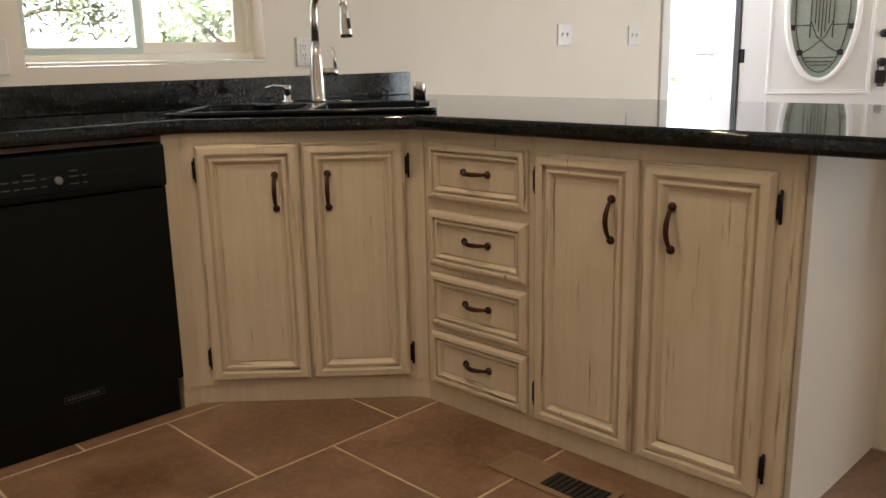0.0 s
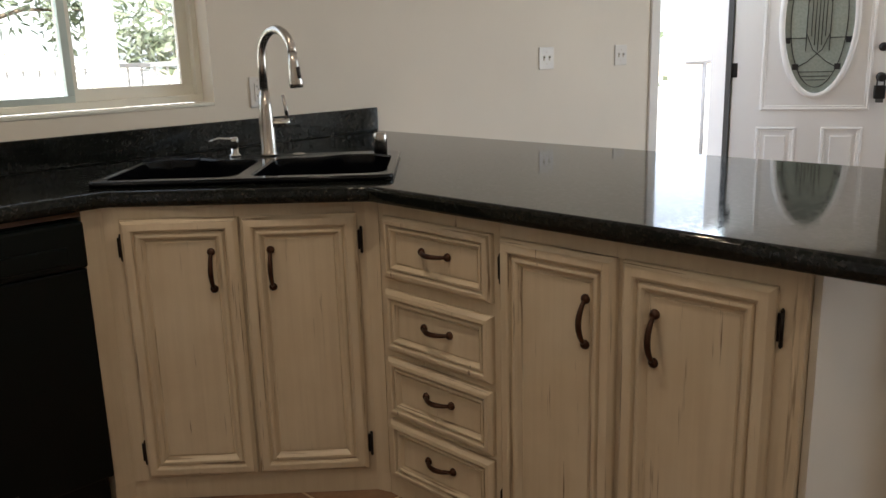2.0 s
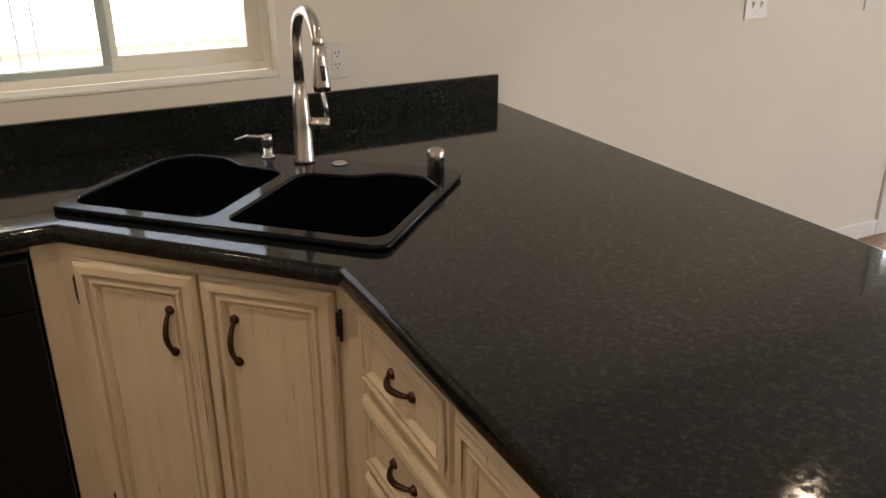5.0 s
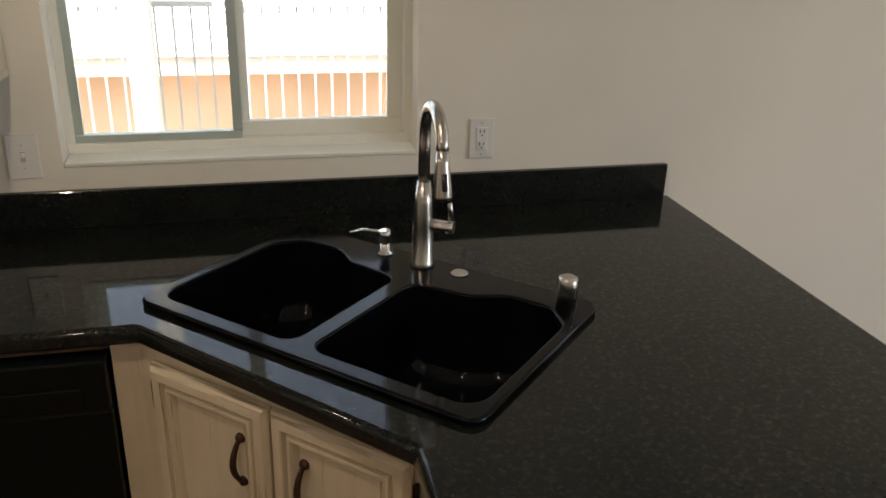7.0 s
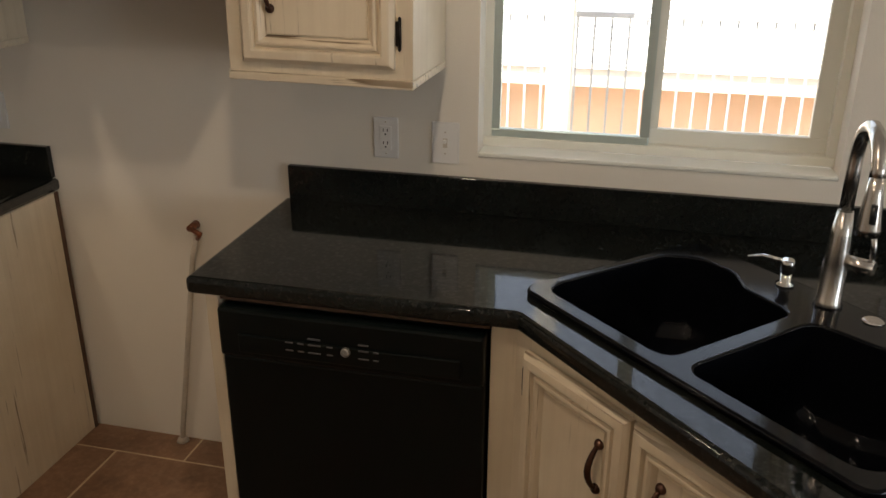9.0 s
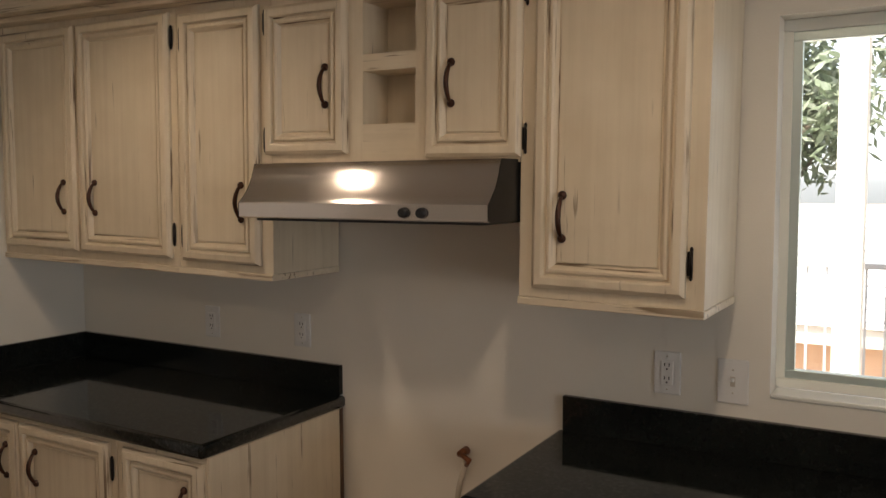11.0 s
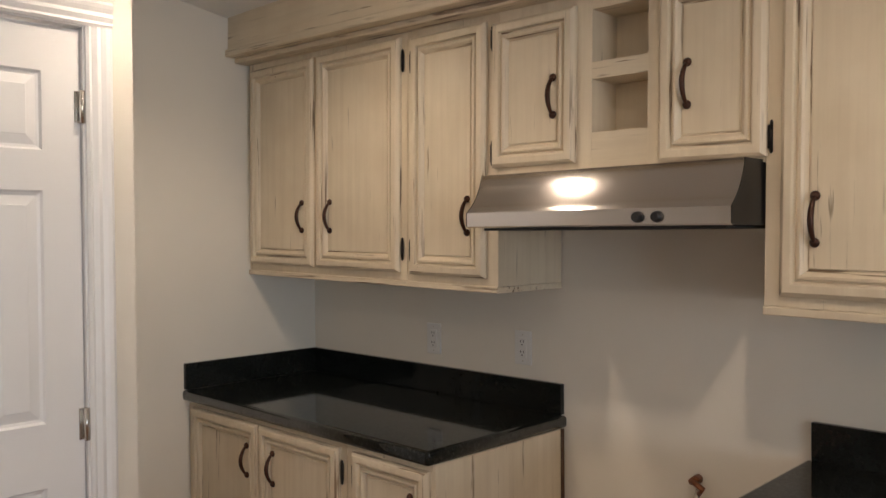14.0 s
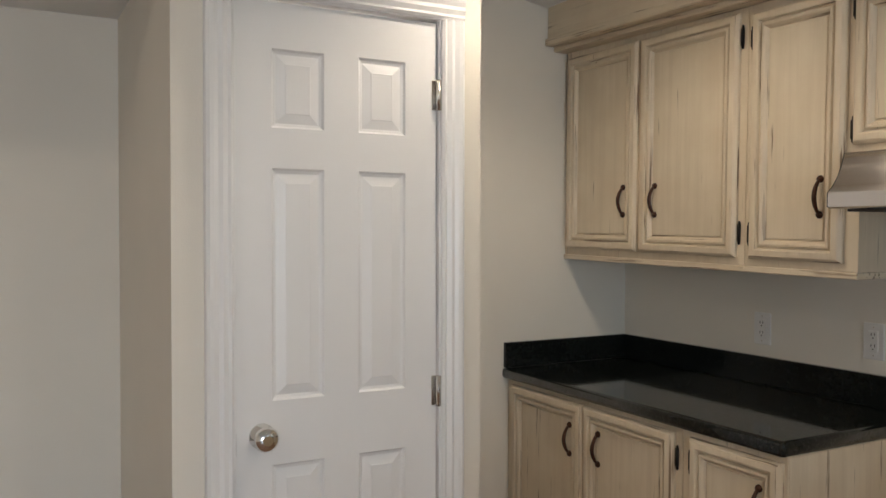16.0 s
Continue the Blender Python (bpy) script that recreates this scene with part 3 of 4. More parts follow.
pl = part("door_leaf", panel_leaf(pw, ph, 0.035, [(0.102, 0.257), (0.363, 0.515)], [(0.16, 0.80), (0.98, 1.63), (1.742, 1.962)],
                                  [(0, 0), (0.006, -0.007), (0.014, -0.009), (0.040, -0.003), (0.042, -0.002)]), WHITE, pd, "", PM)
kn = lathe([(0.036, 0), (0.036, 0.005), (0.014, 0.012), (0.014, 0.028), (0.030, 0.036), (0.0355, 0.047), (0.030, 0.059), (0.014, 0.064)], 24, None, pose(0.072, 0, 0.885, 90))
part("door_knob", kn, CHROME, pl, "polished chrome door knob")
part("strike_plate", box(-0.006, 0.0, -0.004, 0.02, 0.84, 0.90), NICKEL, pl)
for z in (0.22, 0.965, 1.87):
    hb = box(pw + 0.004, pw + 0.020, -0.0185, -0.0165, z - 0.045, z + 0.045)
    box(pw - 0.016, pw + 0.001, -0.003, -0.0005, z - 0.045, z + 0.045, 0, hb)
    tube([(pw + 0.001, -0.014, z - 0.047), (pw + 0.001, -0.014, z + 0.047)], 0.008, 10, hb)
    part("hinge", hb, NICKEL, pl, "brushed nickel hinge")
fj = bmesh.new()
box(-1.14, -1.036, 1.196, 1.214, 0, 2.125, 0.002, fj)
box(-1.14, -1.036, 1.840, 1.858, 0, 2.125, 0.002, fj)
box(-1.14, -1.036, 1.214, 1.840, 2.108, 2.125, 0.002, fj)
box(-1.14, -1.105, 1.214, 1.24, 0, 2.108, 0, fj)
box(-1.14, -1.105, 1.815, 1.84, 0, 2.108, 0, fj)
part("door_frame", fj, WHITE, pd)
PROF = [(0, 0), (0, 0.010), (0.008, 0.016), (0.016, 0.012), (0.03, 0.019), (0.042, 0.014), (0.055, 0.020), (0.066, 0.022), (0.075, 0.016), (0.078, 0)]


def casing(name, length, m):
    bm = bmesh.new()
    lo, hi = [bm.verts.new((a, -b, 0)) for a, b in PROF], [bm.verts.new((a, -b, length)) for a, b in PROF]
    for k in range(len(PROF) - 1):
        bm.faces.new((lo[k], lo[k + 1], hi[k + 1], hi[k]))
    bm.faces.new(lo)
    bm.faces.new(hi)
    return part(name, bm, WHITE, pd, "", m)


casing("casing", 2.112, Matrix(((0, -1, 0, -1.039), (1, 0, 0, 1.846), (0, 0, 1, 0), (0, 0, 0, 1))))
casing("casing", 2.112, Matrix(((0, -1, 0, -1.039), (-1, 0, 0, 1.208), (0, 0, 1, 0), (0, 0, 0, 1))))
casing("casing", 0.794, Matrix(((0, -1, 0, -1.039), (0, 0, 1, 1.130), (1, 0, 0, 2.113), (0, 0, 0, 1))))

# ---- base cabinets ----
CT, CB = 0.915, 0.872
AX, AY, DX, DY = 1.3, 2.4975, 1.812, 1.992
diag = math.degrees(math.atan2(2.026 - 2.464, 1.773 - 1.311))

sinkcab = thing("sink_cabinet", I4, "distressed cream corner sink cabinet with two doors", "cabinet", "base cabinets")
part("body", prism([(1.232, 3.06), (1.232, 2.510), (1.288, 2.510), (1.797, 2.026), (1.8118, 1.988), (2.39, 1.988), (2.39, 3.06)], 0.062, CB, None, False), CREAM, sinkcab)
part("toe_board", prism([(1.232, 3.06), (1.232, 2.516), (1.290, 2.516), (1.800, 2.030), (1.815, 1.988), (2.38, 1.988), (2.38, 3.06)], 0, 0.062), CREAM, sinkcab)
SM = pose(1.3155, 2.4715, 0, 0, 0, diag)
for k, (x, hs, side) in enumerate(((0.002, "r", "l"), (0.322, "l", "r"))):
    d = cabinet_door(sinkcab, 0, 0, 0.312, 0.755, (hs, 0.608), side)
    d.matrix_basis = SM @ pose(x, 0.004, 0.082)

drawers = thing("drawer_cabinet", pose(1.812, 1.986, 0, 0, 0, -90), "distressed cream base cabinet with four drawers", "cabinet", "base cabinets")
part("body", box(0.0, 0.428, 0, 0.58, 0.062, CB, 0.002), CREAM, drawers)
part("toe_board", box(0.0, 0.428, 0.003, 0.56, 0, 0.062), CREAM, drawers)
for z0, z1 in ((0.663, 0.834), (0.456, 0.630), (0.264, 0.436), (0.073, 0.248)):
    cabinet_door(drawers, 0.028, z0, 0.382, z1 - z0, None, None, 0, "drawer")
pen = thing("door_cabinet", pose(1.812, 1.558, 0, 0, 0, -90), "distressed cream two door base cabinet closing the peninsula", "cabinet", "base cabinets")
part("body", box(0.0, 0.712, 0, 0.58, 0.062, CB, 0.002), CREAM, pen)
part("toe_board", box(0.0, 0.712, 0.003, 0.56, 0, 0.062), CREAM, pen)
cabinet_door(pen, 0.010, 0.068, 0.316, 0.762, ("r", 0.608), "l")
cabinet_door(pen, 0.342, 0.068, 0.320, 0.762, ("l", 0.608), "r")
part("corner_bead", box(0.694, 0.716, -0.005, 0.0, 0.0, CB, 0.002), RUBBED, pen)
structure("wall_peninsula", box(2.40, 2.50, 0.725, 3.09, 0, CB), WALL, "cream painted low wall behind the peninsula cabinets", "wall")
structure("trim_peninsula", box(1.835, 2.40, 0.830, 0.844, 0, CB), WALL, "cream painted end panel of the peninsula", "trim")

endp = thing("end_panel", I4, "cream painted panel beside the dishwasher", "panel")
part("board", box(0.555, 0.588, 2.50, 3.06, 0, CB - 0.002, 0.002), CREAM, endp)
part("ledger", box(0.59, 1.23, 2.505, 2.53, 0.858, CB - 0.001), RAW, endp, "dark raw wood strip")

# ---- dishwasher ----
dish = thing("dishwasher", pose(0.594, 2.486, 0), "black built-in dishwasher with a button panel", "dishwasher")
W = 0.63
part("tub", box(0.01, W - 0.01, 0.03, 0.56, 0.02, 0.85), APPLIANCE, dish)
part("door", box(0, W, 0, 0.03, 0.115, 0.722, 0.006), APPLIANCE, dish)
cpb = box(0, W, -0.012, 0.03, 0.726, 0.85, 0.008)
box(0.05, W - 0.05, -0.017, -0.010, 0.742, 0.79, 0.004, cpb)
cp = part("control_panel", cpb, APPLIANCE, dish)
for x, w in ((0.17, 0.018), (0.20, 0.014), (0.225, 0.03), (0.27, 0.014), (0.345, 0.024), (0.38, 0.012)):
    for z in (0.765, 0.785, 0.80)[: 2 if w < 0.02 else 3]:
        part("button", box(x, x + w, -0.0195, -0.016, z - 0.001, z + 0.002), GREYMARK, cp)
part("knob", lathe([(0.011, 0), (0.011, 0.006), (0.008, 0.008)], 16, None, pose(0.315, -0.016, 0.778, 90)), DIAL, cp, "grey round start button")
part("kick_plate", box(0.005, W - 0.005, 0.035, 0.05, 0.0, 0.11), APPLIANCE, dish)
bd = rings(bmesh.new(), 0.262, 0.142, 0.115, 0.020, [(0, 0.0012), (0.0015, 0.0012)], (), False)
for k in range(9):
    box(0.272 + k * 0.0105, 0.279 + k * 0.0105, -0.0014, 0, 0.149, 0.156, 0, bd)
part("badge", bd, GREYMARK, dish, "small rectangular maker's badge")

# ---- granite tops ----
SINK_C, SINK_R = (1.773, 2.482), -45.0
SK = pose(SINK_C[0], SINK_C[1], CT, 0, 0, SINK_R)


def sink_pts(pts):
    return [tuple((SK @ Vector((u, v, 0)))[:2]) for u, v in pts]


hole = sink_pts(rounded([(-0.405, -0.262), (0.405, -0.262), (0.405, 0.262), (-0.405, 0.262)], 0.03, 4))
top = rounded([(0.506, 3.088), (0.516, 2.482), (1.289, 2.482), (1.764, 1.972), (1.764, 0.595), (2.790, 0.595), (2.798, 3.088)], [0, 0.012, 0.02, 0.02, 0.10, 0.08, 0], 8)
thing("countertop", I4, "polished black granite countertop with a peninsula", "countertop", "granite tops", "", plate(top, [hole], CB, CT, 0.012), GRANITE)
thing("backsplash", I4, "black granite backsplash strip below the window", "backsplash", "granite tops", "", box(0.525, 2.775, 3.070, 3.089, CT + 0.001, 1.017, 0.002), GRANITE)
ltop = rounded([(-1.628, 3.088), (-1.628, 2.45), (-0.268, 2.45), (-0.268, 3.088)], [0, 0, 0.015, 0], 5)
thing("countertop", I4, "short polished black granite countertop in the corner", "countertop", "granite tops", "", plate(ltop, [], CB, CT, 0.012), GRANITE)
lbs = thing("backsplash", I4, "black granite backsplash round the corner counter", "backsplash", "granite tops")
part("back_strip", box(-1.608, -0.277, 3.070, 3.089, CT + 0.001, 1.017, 0.002), GRANITE, lbs)
part("side_strip", box(-1.629, -1.610, 2.455, 3.089, CT + 0.001, 1.017, 0.002), GRANITE, lbs)

# ---- sink and its fittings ----
sink = thing("kitchen_sink", SK, "black enamelled double bowl drop-in sink", "sink")


def bowl_outline(side):
    a = [(0.024, -0.232), (0.392, -0.232), (0.392, 0.135), (0.335, 0.195), (0.235, 0.195), (0.165, 0.145), (0.024, 0.130)]
    pts = rounded(a, [0.035, 0.05, 0.05, 0.05, 0.06, 0.06, 0.035], 5)
    return pts if side > 0 else [(-x, y) for x, y in pts][::-1]


rim_out = rounded([(-0.42, -0.275), (0.42, -0.275), (0.42, 0.275), (-0.42, 0.275)], 0.035, 6)
part("rim", plate(rim_out, [bowl_outline(1), bowl_outline(-1)], 0.001, 0.016, 0.006), SINK, sink)
for side in (1, -1):
    o = bowl_outline(side)
    cx, cy = 0.21 * side, -0.03
    bb = bmesh.new()
    lo = None
    for s, z in ((1.0, 0.010), (0.985, -0.02), (0.96, -0.12), (0.92, -0.17), (0.82, -0.19), (0.5, -0.195), (0.16, -0.198)):
        ring = [bb.verts.new((cx + (x - cx) * s, cy + (y - cy) * s, z)) for x, y in o]
        if lo:
            for k in range(len(o)):
                bb.faces.new((lo[k], lo[(k + 1) % len(o)], ring[(k + 1) % len(o)], ring[k])).smooth = True
        lo = ring
    bb.faces.new(lo)
    part("bowl", bb, SINK, sink)
    part("drain", lathe([(0.056, -0.192), (0.056, -0.188), (0.045, -0.188), (0.038, -0.192), (0.01, -0.191)], 24, None, Matrix.Translation((cx, cy, 0))), NICKEL, sink, "steel drain strainer")
part("hole_cover", lathe([(0.022, 0.016), (0.022, 0.019), (0.016, 0.0205)], 20, None, Matrix.Translation((0.085, 0.235, 0))), NICKEL, sink, "flat steel hole cover")

fau = thing("faucet", SK @ Matrix.Translation((-0.012, 0.225, 0.016)), "brushed nickel gooseneck pull-down kitchen faucet", "faucet")
part("body", lathe([(0.028, 0), (0.030, 0.004), (0.0255, 0.012), (0.025, 0.10), (0.021, 0.16), (0.0155, 0.21)], 20), NICKEL, fau)
AIM = Vector((math.cos(radians(-45)), math.sin(radians(-45)), 0))
neck = [Vector((0, 0, 0.20)), Vector((0, 0, 0.30))]
for k in range(0, 11):
    a = math.pi * k / 10
    neck.append(AIM * (0.085 * (1 - math.cos(a))) + Vector((0, 0, 0.318 + 0.082 * math.sin(a))))
part("neck", tube(neck, 0.014, 14), NICKEL, fau)
tip = AIM * 0.17
part("spray_head", tube([tip + Vector((0, 0, 0.33)), tip + Vector((0, 0, 0.30)), tip + AIM * 0.008 + Vector((0, 0, 0.235)), tip + AIM * 0.009 + Vector((0, 0, 0.222))], [0.0135, 0.0155, 0.022, 0.020], 16), NICKEL, fau)
part("spray_button", tube([tip + AIM * 0.021 + Vector((0, 0, 0.285)), tip + AIM * 0.026 + Vector((0, 0, 0.25))], 0.006, 8), BLACK, fau, "black spray button")
SIDE = Vector((0.93, 0.22, 0)).normalized()
part("valve", tube([SIDE * 0.01 + Vector((0, 0, 0.105)), SIDE * 0.075 + Vector((0, 0, 0.105))], 0.0145, 14), NICKEL, fau)
part("lever", tube([SIDE * 0.068 + Vector((0, 0, 0.11)), SIDE * 0.066 + Vector((0, 0, 0.15)), SIDE * 0.058 + Vector((0, 0, 0.195))], [0.006, 0.0065, 0.005], 8), NICKEL, fau)

soap = thing("soap_dispenser", SK @ Matrix.Translation((-0.125, 0.232, 0.016)), "chrome soap dispenser pump on the sink rim", "soap dispenser")
part("collar", lathe([(0.02, 0), (0.02, 0.005), (0.012, 0.010), (0.012, 0.032)], 18), CHROME, soap)
part("pump", lathe([(0.015, 0.032), (0.015, 0.058), (0.012, 0.062)], 18), CHROME, soap)
part("spout", tube([(0, 0, 0.056), (-0.045, -0.03, 0.062), (-0.07, -0.047, 0.054)], [0.005, 0.0045, 0.0035], 8), CHROME, soap)
air = thing("air_gap", SK @ Matrix.Translation((0.356, 0.232, 0.016)), "chrome cylindrical air gap cap on the sink rim", "air gap")
part("cap", lathe([(0.0225, 0), (0.0225, 0.058), (0.019, 0.064), (0.01, 0.066)], 22), NICKEL, air)
part("slot", box(0.012, 0.0229, -0.012, -0.006, 0.02, 0.045), SLOT, air)

# ---- corner base cabinets ----
for x0, x1, doors, lab in ((-1.628, -0.655, ((-1.583, 0.452, "r", "l"), (-1.122, 0.440, "l", "r")), "distressed cream two door base cabinet in the corner"),
                           (-0.653, -0.275, ((-0.615, 0.330, "r", "l"),), "distressed cream single door base cabinet with a streaked side")):
    c = thing("base_cabinet", pose(x0, 2.478, 0), lab, "cabinet", "base cabinets")
    part("body", box(0, x1 - x0, 0, 0.60, 0.062, CB, 0.002), CREAM, c)
    part("toe_board", box(0, x1 - x0 - 0.003, 0.003, 0.59, 0, 0.062), CREAM, c)
    for dx, w, hs, hg in doors:
        cabinet_door(c, dx - x0, 0.085, w, 0.768, (hs, 0.63), hg)
part("side_panel", box(0.3782, 0.3815, 0.004, 0.583, 0.002, CB - 0.002, 0.001), STAINED, c, "cream side panel with brown streaks")
part("side_trim", box(0.3785, 0.384, 0.585, 0.60, 0, CB, 0.001), RAW, c, "dark edge strip against the wall")

# ---- wall cabinets ----
UM = pose(XW, 2.76, 1.352, 0, 0.8, 0)


def upper(x0, x1, z0, z1, label, doors, niches=()):
    """A wall cabinet; doors hold (x0, x1, z0, z1, handle side, handle height, hinge side) in the room's metres."""
    c = thing("wall_cabinet", UM @ pose(x0 - XW, 0, 0), label, "cabinet", "wall cabinets")
    w, a, b = x1 - x0, z0 - 1.352, z1 - 1.352
    if niches:
        nx0, nx1 = niches[0][0] - x0, niches[0][1] - x0
        zs = sorted(z - 1.352 for q in niches for z in q[2:])
        part("side_box", box(0, nx0, 0, 0.318, a, b), CREAM, c)
        part("side_box", box(nx1, w, 0, 0.318, a, b), CREAM, c)
        for u, v in ((a, zs[0]), (zs[1], zs[2]), (zs[3], b)):
            part("shelf", box(nx0, nx1, 0.001, 0.318, u, v), CREAM_H, c)
        part("back_board", box(nx0, nx1, 0.12, 0.317, zs[0], zs[3]), CREAM, c)
    else:
        part("body", box(0, w, 0, 0.318, a, b, 0.002), CREAM, c)
    if not niches:
        part("light_rail", box(-0.001, w + 0.002, -0.007, 0.318, a - 0.02, a, 0.003), WORN_H, c)
    for p0, p1, q0, q1, hs, hh, hg in doors:
        cabinet_door(c, p0 - x0, q0 - 1.352, p1 - p0, q1 - q0, (hs, hh), hg)
    return c


upper(-1.628, -0.677, 1.372, 2.215, "distressed cream double door wall cabinet in the corner",
      ((-1.603, -1.180, 1.398, 2.182, "r", 0.19, "l"), (-1.160, -0.706, 1.398, 2.182, "l", 0.19, "r")))
upper(-0.676, -0.278, 1.372, 2.215, "distressed cream single door wall cabinet beside the hood",
      ((-0.652, -0.322, 1.396, 2.170, "r", 0.19, "l"),))
upper(-0.277, 0.533, 1.706, 2.215, "distressed cream cabinet above the hood with open niches",
      ((-0.296, 0.004, 1.730, 2.158, "r", 0.19, "l"), (0.262, 0.538, 1.718, 2.165, "l", 0.19, "r")),
      ((0.052, 0.224, 1.810, 1.954), (0.052, 0.224, 2.0, 2.142)))
dcab = upper(0.534, 0.990, 1.372, 2.215, "distressed cream tall single door wall cabinet by the window",
             ((0.574, 0.949, 1.398, 2.19, "l", 0.175, "r"),))
sof = thing("soffit", pose(XW + 0.002, 2.665, 2.245, 0, 1.6, 0), "distressed cream boxed soffit with a moulded lower edge", "soffit")
part("fascia", box(0, 2.60, 0, 0.42, 0.0, 0.30, 0.002), CREAM_H, sof)
part("moulding", box(0, 2.602, -0.014, 0.30, -0.014, 0.016, 0.006), WORN_H, sof)
part("cove", box(0, 2.60, 0.03, 0.40, -0.035, -0.014, 0.006), WORN_H, sof)

# ---- range hood ----
hood = thing("range_hood", pose(-0.258, 0, 0), "brushed stainless steel under-cabinet range hood", "range hood")
HW = 0.787
prof = [(3.085, 1.530), (2.615, 1.530), (2.602, 1.534), (2.602, 1.572), (2.622, 1.590), (2.642, 1.614), (2.658, 1.645), (2.670, 1.682), (3.085, 1.682)]
hb = bmesh.new()
le, ri = [hb.verts.new((0, y, z)) for y, z in prof], [hb.verts.new((HW, y, z)) for y, z in prof]
for k in range(len(prof)):
    j = (k + 1) % len(prof)
    f = hb.faces.new((le[k], le[j], ri[j], ri[k]))
    f.smooth = 3 <= k <= 6
part("shell", hb, STEEL, hood)
# black ends stand in for the steel sides and the shaded gap beside them
for x0, x1 in ((-0.003, -0.0005), (HW + 0.0005, HW + 0.003)):
    eb = bmesh.new()
    a, b = [eb.verts.new((x0, y, z)) for y, z in prof], [eb.verts.new((x1, y, z)) for y, z in prof]
    eb.faces.new(a)
    eb.faces.new(b)
    for k in range(len(prof)):
        eb.faces.new((a[k], a[(k + 1) % len(prof)], b[(k + 1) % len(prof)], b[k]))
    part("dark_end", eb, BLACK, hood, "black end standing in for steel and a shaded gap")
part("filter", box(0.03, HW - 0.03, 2.64, 3.05, 1.522, 1.529, 0.002), SLOT, hood, "dark mesh filter")
for x in (0.555, 0.607):
    part("knob", lathe([(0.014, 0), (0.014, 0.004), (0.011, 0.014), (0.009, 0.016)], 16, None, pose(x, 2.602, 1.551, 90)), BLACK, hood, "black control knob")


# ---- outlets and switches ----
def wall_plate(x, z, w, kind):
    names = {"outlet": ("outlet", "white electrical outlet with a cover plate"), "switch": ("light_switch", "white single toggle light switch"), "double": ("light_switch", "white double toggle light switch plate")}
    t = thing(names[kind][0], pose(x, YN, z), names[kind][1], names[kind][0].replace("_", " "), names[kind][0] + " plates")
    part("cover", box(-w / 2, w / 2, -0.007, 0, -0.058, 0.058, 0.003), PLASTIC, t)
    if kind == "outlet":
        part("insert", box(-0.017, 0.017, -0.010, -0.006, -0.034, 0.034, 0.002), PLASTIC, t)
        for dz in (-0.018, 0.018):
            for dx in (-0.006, 0.006):
                part("slot", box(dx - 0.0013, dx + 0.0013, -0.0106, -0.0098, dz, dz + 0.009), SLOT, t)
            part("slot", lathe([(0.0026, 0), (0.0026, 0.0008)], 8, None, pose(0, -0.0098, dz - 0.007, 90)), SLOT, t)
    else:
        for dx in ((0,) if kind == "switch" else (-0.023, 0.023)):
            part("toggle_slot", box(dx - 0.006, dx + 0.006, -0.0082, -0.006, -0.013, 0.013), HOSE, t)
            part("toggle", box(dx - 0.0045, dx + 0.0045, -0.018, -0.006, 0.0, 0.010, 0.002), PLASTIC, t)
    for dz in ((-0.045, 0.045) if kind == "outlet" else (-0.03, 0.03)):
        part("screw", lathe([(0.0028, 0), (0.002, 0.001)], 8, None, pose(0, -0.007, dz, 90)), HOSE, t)


for x, z in ((-0.880, 1.117), (-0.447, 1.121), (0.820, 1.114), (2.187, 1.114)):
    wall_plate(x, z, 0.072, "outlet")
wall_plate(0.99, 1.110, 0.078, "switch")
wall_plate(3.99, 1.189, 0.125, "double")
wall_plate(4.706, 1.187, 0.125, "double")

# ---- gas pipe in the range gap ----
gas = thing("gas_pipe", I4, "capped gas pipe running down the wall", "pipe")
part("pipe", tube([(0.215, 3.06, 0.775), (0.19, 3.064, 0.70), (0.075, 3.066, 0.05), (0.07, 3.066, -0.004)], 0.009, 10), HOSE, gas)
part("shutoff", tube([(0.20, 3.088, 0.80), (0.20, 3.045, 0.80)], [0.014, 0.010], 10), COPPER, gas, "copper coloured shut-off fitting")
part("elbow", tube([(0.20, 3.05, 0.80), (0.235, 3.045, 0.785), (0.215, 3.06, 0.765)], 0.0085, 8), COPPER, gas)
part("escutcheon", lathe([(0.022, 0), (0.016, 0.012), (0.012, 0.014)], 12, None, Matrix.Translation((0.07, 3.066, 0))), HOSE, gas)

# ---- floor register ----
reg = thing("floor_register", pose(1.59, 1.19, 0), "tan metal floor register, half covered", "floor vent")
rg = bmesh.new()
for x0, x1, y0, y1 in ((0, 0.125, 0, 0.02), (0, 0.125, 0.33, 0.35), (0, 0.02, 0.02, 0.33), (0.105, 0.125, 0.02, 0.33)):
    box(x0, x1, y0, y1, 0.001, 0.006, 0.001, rg)
part("frame", rg, VENT, reg)
part("well", box(0.02, 0.105, 0.02, 0.33, -0.003, 0.0015), SLOT, reg)
part("damper", box(0.02, 0.105, 0.19, 0.33, 0.0015, 0.0045), VENT, reg)
for k in range(9):
    part("slat", box(0.022, 0.103, 0.028 + k * 0.018, 0.034 + k * 0.018, 0.0015, 0.005), BLACK, reg)

# ---- outdoors ----
structure("ground", box(-150, 150, -150, 150, -1.75, -1.6), DIRT, "dry bare earth around the houses", "ground")
structure("pavement", box(-6, 14, 3.245, 5.75, -0.2, -0.05), CONCRETE, "pale concrete porch deck", "porch")
structure("pavement_drive", box(8, 60, 5.8, 40, -1.6, -1.55), CONCRETE, "pale concrete driveway", "driveway")
rl = thing("railing", pose(0, 5.6, -0.05), "pale steel porch railing with thin balusters", "railing")
part("top_rail", box(-5.8, 7.0, -0.02, 0.02, 1.235, 1.265, 0.004), RAIL, rl)
part("bottom_rail", box(-5.8, 7.0, -0.015, 0.015, 0.10, 0.125), RAIL, rl)
